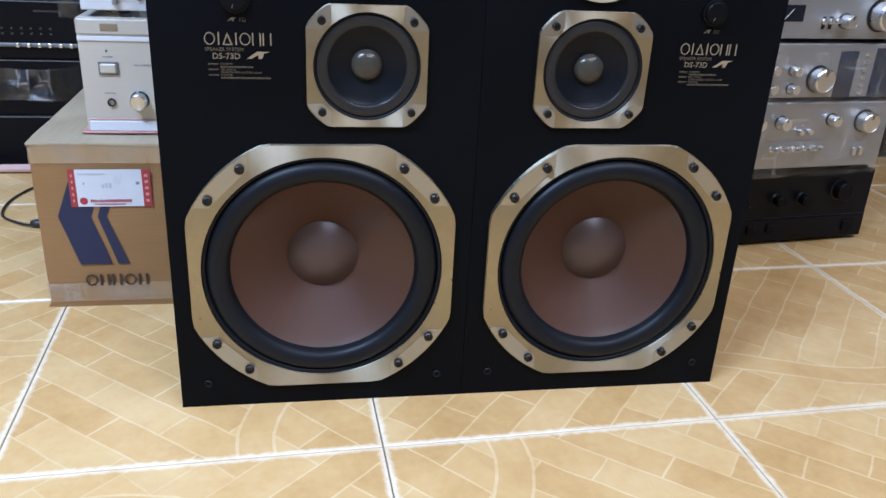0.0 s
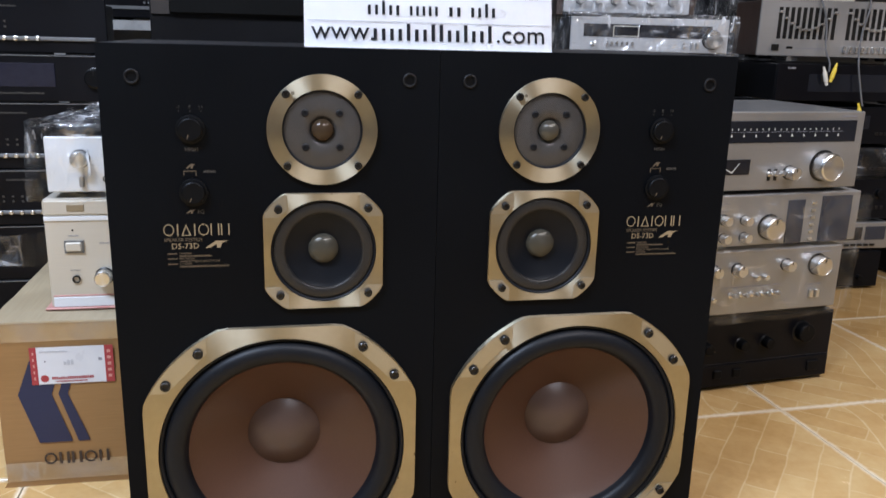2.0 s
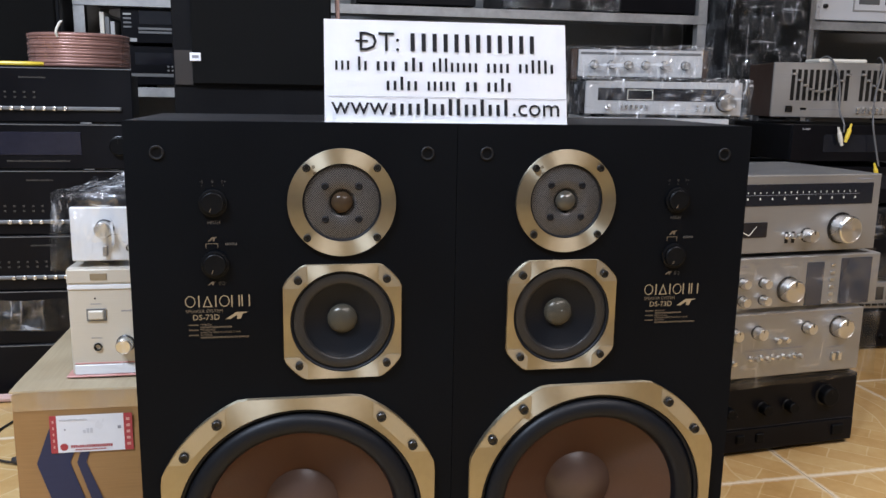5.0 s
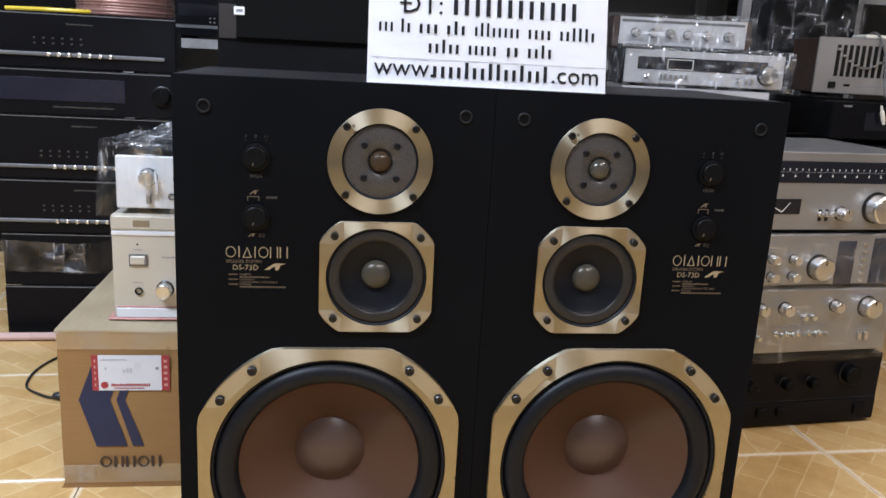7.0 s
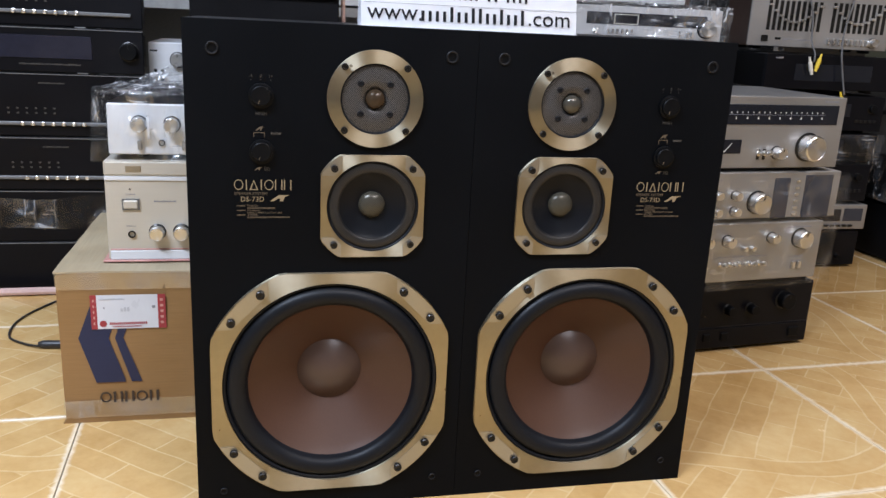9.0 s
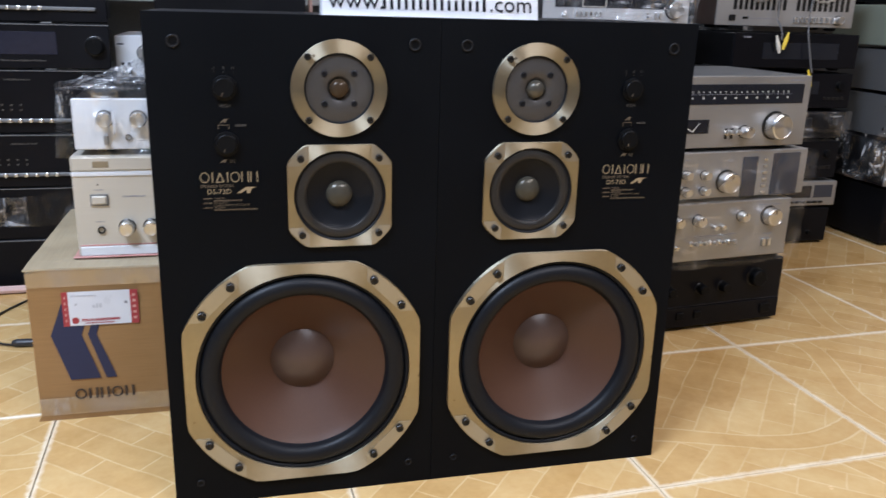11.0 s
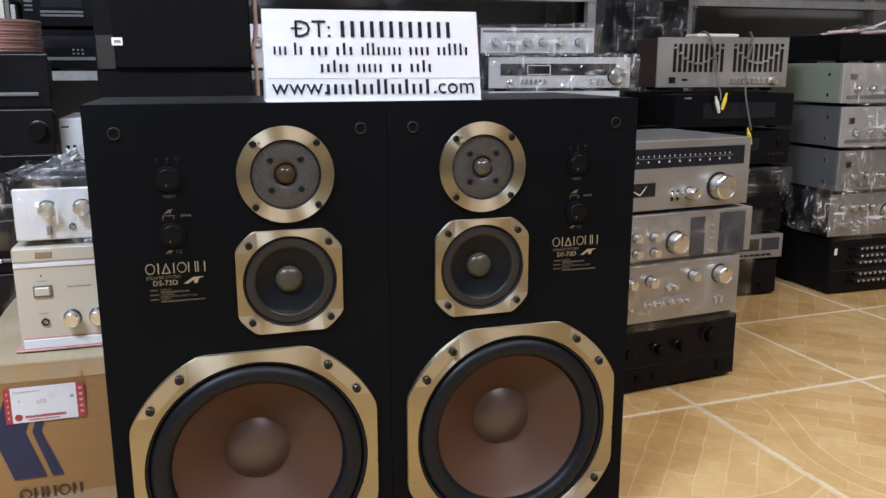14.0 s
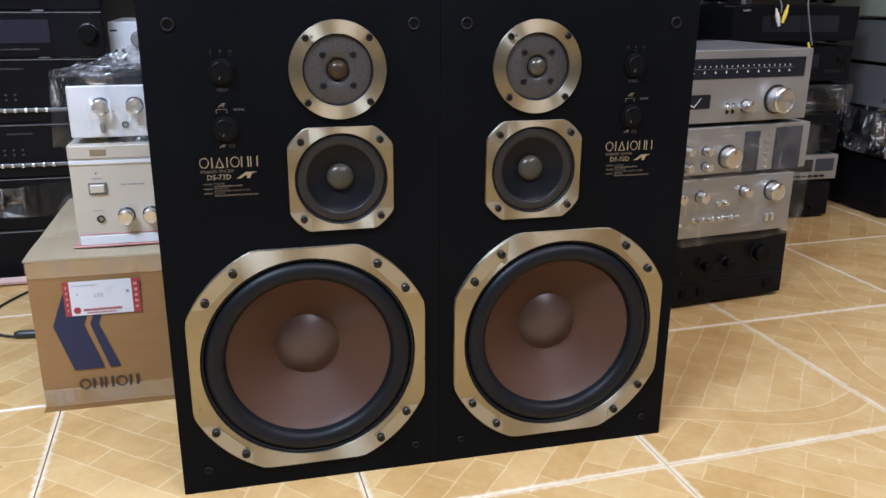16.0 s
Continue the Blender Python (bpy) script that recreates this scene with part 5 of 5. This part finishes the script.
film_over("plastic_wrap", (0.0, -0.028, 0.02), (0.44, 0.0, 0.10), pose(L_X, L_Y, 0.15), 140.0, "torn clear film hanging from a stack", 0.012, ("front",))

# coil of clear-jacketed copper wire
coil = thing("wire_coil", pose(-0.72, 1.225, 0.798), "coil of copper speaker wire in clear jacket lying on a stack", "wire coil")
for k in range(11):
    zz = 0.0045 + 0.0069 * k
    rr = 0.1125 + 0.0012 * math.sin(k * 2.1)
    ring = [(rr * math.cos(a_), rr * math.sin(a_), zz) for a_ in [2 * math.pi * j / 24 for j in range(25)]]
    part("wire_turn", tube_mesh(ring, 0.0056, 8), COPPER, coil, smooth=True)
for k in range(7):
    r2 = 0.105 - 0.0078 * k
    ring = [(r2 * math.cos(a_), r2 * math.sin(a_), 0.0735 + 0.0015 * (k % 2)) for a_ in [2 * math.pi * j / 24 for j in range(25)]]
    part("wire_turn", tube_mesh(ring, 0.0056, 8), COPPER, coil, smooth=True)
part("wire_tie", tube_mesh([(-0.02, -0.112, 0.066), (-0.022, -0.118, 0.080), (-0.018, -0.100, 0.100), (-0.014, -0.095, 0.105)], 0.003), CREAM, coil, "white tie")
solid("yellow_cable", tube_mesh([(-0.97, 1.12, 0.802), (-0.90, 1.11, 0.803), (-0.86, 1.105, 0.803), (-0.80, 1.112, 0.803), (-0.76, 1.15, 0.803)], 0.005), YELLOW, "yellow lead lying on a black unit", "cable")

# ---- the cardboard box and what stands on it ----
BX, BY, BW, BD, BH = -0.637, 0.316, 0.50, 0.44, 0.281
carton = thing("cardboard_box", pose(BX, BY, 0), "brown cardboard box with navy emblem and a red-edged label", "box")
bm = box((0, 0, 0), (BW, BD, BH))
bmesh.ops.subdivide_edges(bm, edges=bm.edges[:], cuts=27, use_grid_fill=True)
for v in bm.verts:
    f_ = v.co.copy()
    inside = min(f_.x, BW - f_.x, 0.08) / 0.08
    dent = 0.0011 * noise.noise(Vector((f_.x * 14, 2.0, f_.z * 22))) - 0.0016 * max(0.0, 0.25 - abs(noise.noise(Vector((f_.x * 5, 7.0, f_.z * 9)))))
    v.co.y += dent * inside if f_.y < 0.01 else 0
    v.co += Vector((0.003 * noise.noise(f_ * 9), -0.003 * inside * math.sin(math.pi * f_.z / BH) if f_.y < 0.01 else 0, 0))
    if f_.z > BH - 0.001:
        v.co.z += 0.003 * noise.noise(Vector((f_.x * 8, f_.y * 8, 3))) - (0.004 if f_.x < 0.01 else 0)
    if f_.z < 0.001:
        v.co.z = 0.0
        if f_.x < 0.01:
            v.co.x -= 0.006
part("carton_body", bm, CARD, carton)
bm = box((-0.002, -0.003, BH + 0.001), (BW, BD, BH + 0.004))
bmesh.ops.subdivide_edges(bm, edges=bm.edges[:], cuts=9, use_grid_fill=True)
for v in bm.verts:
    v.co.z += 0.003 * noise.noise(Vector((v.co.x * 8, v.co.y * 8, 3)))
part("top_flap", bm, CARD_TOP, carton, "pale top flap")
part("packing_tape", box((-0.001, -0.0046, 0.012), (BW, -0.0042, 0.045)), TAPE, carton, "clear packing tape")
part("packing_tape", box((0.0, -0.0046, BH - 0.028), (BW, -0.0042, BH + 0.0045)), TAPE, carton, "clear packing tape")


def carton_shape(name, pts, mat, out=0.0042, label=""):
    return part(name, flat([(x - BX, zz) for x, zz in pts], -out - 0.0004, -out), mat, carton, label)


carton_shape("emblem", [(-0.584, 0.222), (-0.606, 0.164), (-0.581, 0.079), (-0.531, 0.079), (-0.556, 0.163), (-0.546, 0.190), (-0.546, 0.222)], BLUE_INK, label="navy printed emblem")
carton_shape("emblem", [(-0.536, 0.190), (-0.546, 0.163), (-0.522, 0.079), (-0.504, 0.079), (-0.532, 0.163), (-0.522, 0.190)], BLUE_INK, label="navy printed emblem")
wordmark("printed_word", carton, BROWN_INK, -0.577 - BX, 0.0400, 0.100, 0.0205, ("ring", "pair", "pair", "ring", "pair"), 0.15, -0.0042)
lab = part("shipping_label", box((-0.582 - BX, -0.0056, 0.181), (-0.459 - BX, -0.0050, 0.243)), LABEL_PAPER, carton, "white shipping label")
for x0, x1 in ((-0.5825, -0.5725), (-0.4715, -0.4585)):
    part("label_edge", box((x0 - BX, -0.0061, 0.1808), (x1 - BX, -0.0055, 0.2432)), RED_INK, lab, "red edge")
    for k in range(5):
        part("label_mark", box((x0 - BX + 0.0038, -0.0064, 0.189 + 0.0105 * k), (x1 - BX - 0.0038, -0.006, 0.1935 + 0.0105 * k)), RED_FOAM, lab)
part("label_mark", lathe([(0.006, 0), (0.006, 0.0006), (0, 0.0006)], 20), RED_INK, lab, at=pose(-0.563 - BX, -0.0054, 0.1905))
rng = random.Random(9)
for x0, x1, zz, hh_, mat in ((-0.553, -0.490, 0.1885, 0.0045, RED_INK), (-0.548, -0.500, 0.184, 0.002, RED_INK), (-0.568, -0.526, 0.234, 0.003, PALE_INK), (-0.534, -0.518, 0.2125, 0.008, PALE_INK), (-0.482, -0.475, 0.218, 0.007, GREY_INK), (-0.562, -0.559, 0.218, 0.003, GREY_INK)):
    part("label_line", glyph_bars(rng, x0 - BX, x1 - BX, zz, zz + hh_, -0.0057, gap=0.25, tall=0.8), mat, lab)

solid("red_film", box((-0.566, 0.360, BH + 0.0065), (-0.16, 0.60, BH + 0.0095), 0.001), RED_FOAM, "thin red plastic film under an amplifier", "film")
AMP_Z = BH + 0.010
amp = unit("amplifier", "champagne integrated amplifier with square power button on a cardboard box", 0.434, 0.468 - AMP_Z, 0.33, pose(-0.557, 0.367, AMP_Z), CHAMPAGNE, CHAMPAGNE, "amplifier", feet=False)
ah = 0.468 - AMP_Z
panel_on(amp, "top_band", 0.0, ah - 0.026, 0.434, ah, CHAMPAGNE, 0.004, 0.003)
panel_on(amp, "white_band", 0.0, ah - 0.035, 0.434, ah - 0.027, WHITE_METAL, 0.0024, 0.0012)
panel_on(amp, "bottom_band", 0.004, 0.0, 0.43, 0.016, WHITE_METAL, 0.003)
panel_on(amp, "red_line", 0.004, 0.017, 0.43, 0.0195, RED_FOAM, 0.0012)
part("power_button", loop_band([(0.027, 0.090), (0.0565, 0.090), (0.0565, 0.110), (0.027, 0.110)], [(0.029, 0.092), (0.0545, 0.092), (0.0545, 0.108), (0.029, 0.108)], -0.003, 0.0), GREY_CASE, amp)
part("power_button", box((0.0293, -0.006, 0.0925), (0.0542, 0.0, 0.1077), 0.002), CHAMPAGNE, amp)
panel_on(amp, "badge", 0.036, ah - 0.019, 0.062, ah - 0.008, PRINT_GOLD, 0.0052)
knob(amp, 0.084, 0.050, 0.0128, 0.022, CHROME, pointer=False)
knob(amp, 0.125, 0.050, 0.0128, 0.022, CHROME, pointer=False)
knob(amp, 0.18, 0.050, 0.0128, 0.022, CHROME, pointer=False)
part("headphone_jack", lathe([(0.0065, 0), (0.0065, 0.003), (0.0045, 0.0035), (0.004, -0.004), (0, -0.004)], 18), BOLT, amp, at=pose(0.041, -0.0005, 0.046))
caption(amp, 0.080, 0.118, 0.104, GREY_INK, 0.003, 71)
caption(amp, 0.032, 0.048, 0.060, GREY_INK, 0.002, 72)
caption(amp, 0.034, 0.050, 0.117, GREY_INK, 0.002, 73)
part("pilot_lamp", lathe([(0.0015, 0), (0.0015, 0.001), (0, 0.001)], 10), BOLT, amp, at=pose(0.041, 0, 0.127))

PZ = 0.470
pa = unit("preamplifier", "white preamplifier with round knobs wrapped in clear film", 0.40, 0.566 - PZ, 0.26, pose(-0.547, 0.369, PZ), BLACK, WHITE_METAL, "preamplifier")
for kx in (0.052, 0.106, 0.160, 0.214):
    knob(pa, kx, 0.062, 0.0128, 0.022, CHROME, pointer=False)
for kx in (0.052, 0.125, 0.19):
    part("switch", box((kx - 0.0035, -0.008, 0.018), (kx + 0.0035, 0, 0.034), 0.001), ALU, pa)
part("headphone_jack", lathe([(0.0055, 0), (0.0055, 0.003), (0.004, 0.0035), (0.0035, -0.003), (0, -0.003)], 18), BOLT, pa, at=pose(0.088, 0, 0.030))
film_over("plastic_wrap", (-0.020, -0.034, 0.0), (0.41, 0.27, 0.112), pose(-0.547, 0.369, PZ + 0.001), 160.0, "crumpled clear film over a white preamplifier", 0.012, mat=LOOSE_FILM)


def film_heap(m, w, d, h, seed, label):
    """A crumpled heap of clear film: sharp folds rising to a ridge, thin at its border."""
    rnd = random.Random(seed)
    bm = bmesh.new()
    nx, ny = 34, 22
    g = []
    for i in range(nx + 1):
        row = []
        for j in range(ny + 1):
            fx, fy = i / nx, j / ny
            p = Vector((fx * w, fy * d, 0)) + Vector((rnd.uniform(-1, 1), rnd.uniform(-1, 1), 0)) * 0.003
            body_ = min(1.0, 3.2 * min(fx, 1 - fx)) * min(1.0, 3.0 * min(fy, 1 - fy))
            fold = 1 - abs(noise.noise(Vector((p.x * 17 + p.y * 6, p.y * 15, seed)))) * 1.7
            small = noise.noise(Vector((p.x * 55, p.y * 55 + p.x * 20, seed + 3)))
            p.z = max(0.0, h * body_ * (0.35 + 0.65 * fold) + 0.006 * small * body_) + 0.001
            row.append(bm.verts.new(p))
        g.append(row)
    for i in range(nx):
        for j in range(ny):
            bm.faces.new((g[i][j], g[i + 1][j], g[i + 1][j + 1], g[i][j + 1]))
    bmesh.ops.triangulate(bm, faces=bm.faces[:], quad_method="SHORT_EDGE")
    return solid("plastic_wrap", bm, LOOSE_FILM, label, "plastic film", m)


film_heap(pose(-0.555, 0.372, 0.580), 0.36, 0.24, 0.048, 7.0, "bunched clear film heaped on a white preamplifier")

film_heap(in_c(1.80, 0.869, 1.14), 0.42, 0.20, 0.030, 23.0, "crumpled clear film lying on top of a black receiver")

# ---- cables on the floor ----
lead = thing("power_lead", pose(-0.765, 0.672, 0), "black power lead with inline plug on the tiles", "cable")
part("cord", tube_mesh([(0.0, 0.0, 0.007), (-0.031, 0.018, 0.005), (-0.077, 0.063, 0.004), (-0.090, 0.13, 0.004), (-0.084, 0.19, 0.004), (-0.062, 0.25, 0.004), (-0.02, 0.32, 0.004), (0.05, 0.36, 0.004)], 0.0026), CABLE, lead, smooth=True)
part("plug", lathe([(0.0, -0.035), (0.005, -0.035), (0.009, -0.02), (0.009, 0.02), (0.006, 0.03), (0, 0.03)], 14), CABLE, lead, at=pose(0.026, 0.002, 0.0095, 0, 0, -95))
solid("floor_tubing", tube_mesh([(-1.3, 1.02, 0.012), (-1.0, 1.03, 0.012), (-0.85, 1.035, 0.012), (-0.6, 1.04, 0.012), (-0.3, 1.06, 0.012)], 0.010), PINK_TUBE, "pale pink tubing lying on the tiles along a stack", "tubing")

# ---- floor tiles ----
TS, TURN_T = 0.4775, 2.3
tile_bm = box((-TS / 2 + 0.0010, -TS / 2 + 0.0010, -0.006), (TS / 2 - 0.0010, TS / 2 - 0.0010, 0.0), 0.0008)
tile_mesh = mesh_of("tile", tile_bm, TILE)
t_origin = pose(0.357, -0.094, 0, 0, 0, TURN_T)
rng = random.Random(12)
for i in range(-8, 9):
    for j in range(-7, 8):
        # the pattern lies at any of four quarter turns
        quarter = {(0, 0): 0, (0, -1): 1}.get((i, j), rng.randrange(4))
        m = t_origin @ pose((i + 0.5) * TS, (j + 0.5) * TS, 0, 0, 0, 90 * quarter)
        if -2.65 < m.translation.x < 3.65 and -2.75 < m.translation.y < 2.65:
            ob = new("tile", tile_mesh)
            ob.parent = floor
            ob.matrix_basis = m
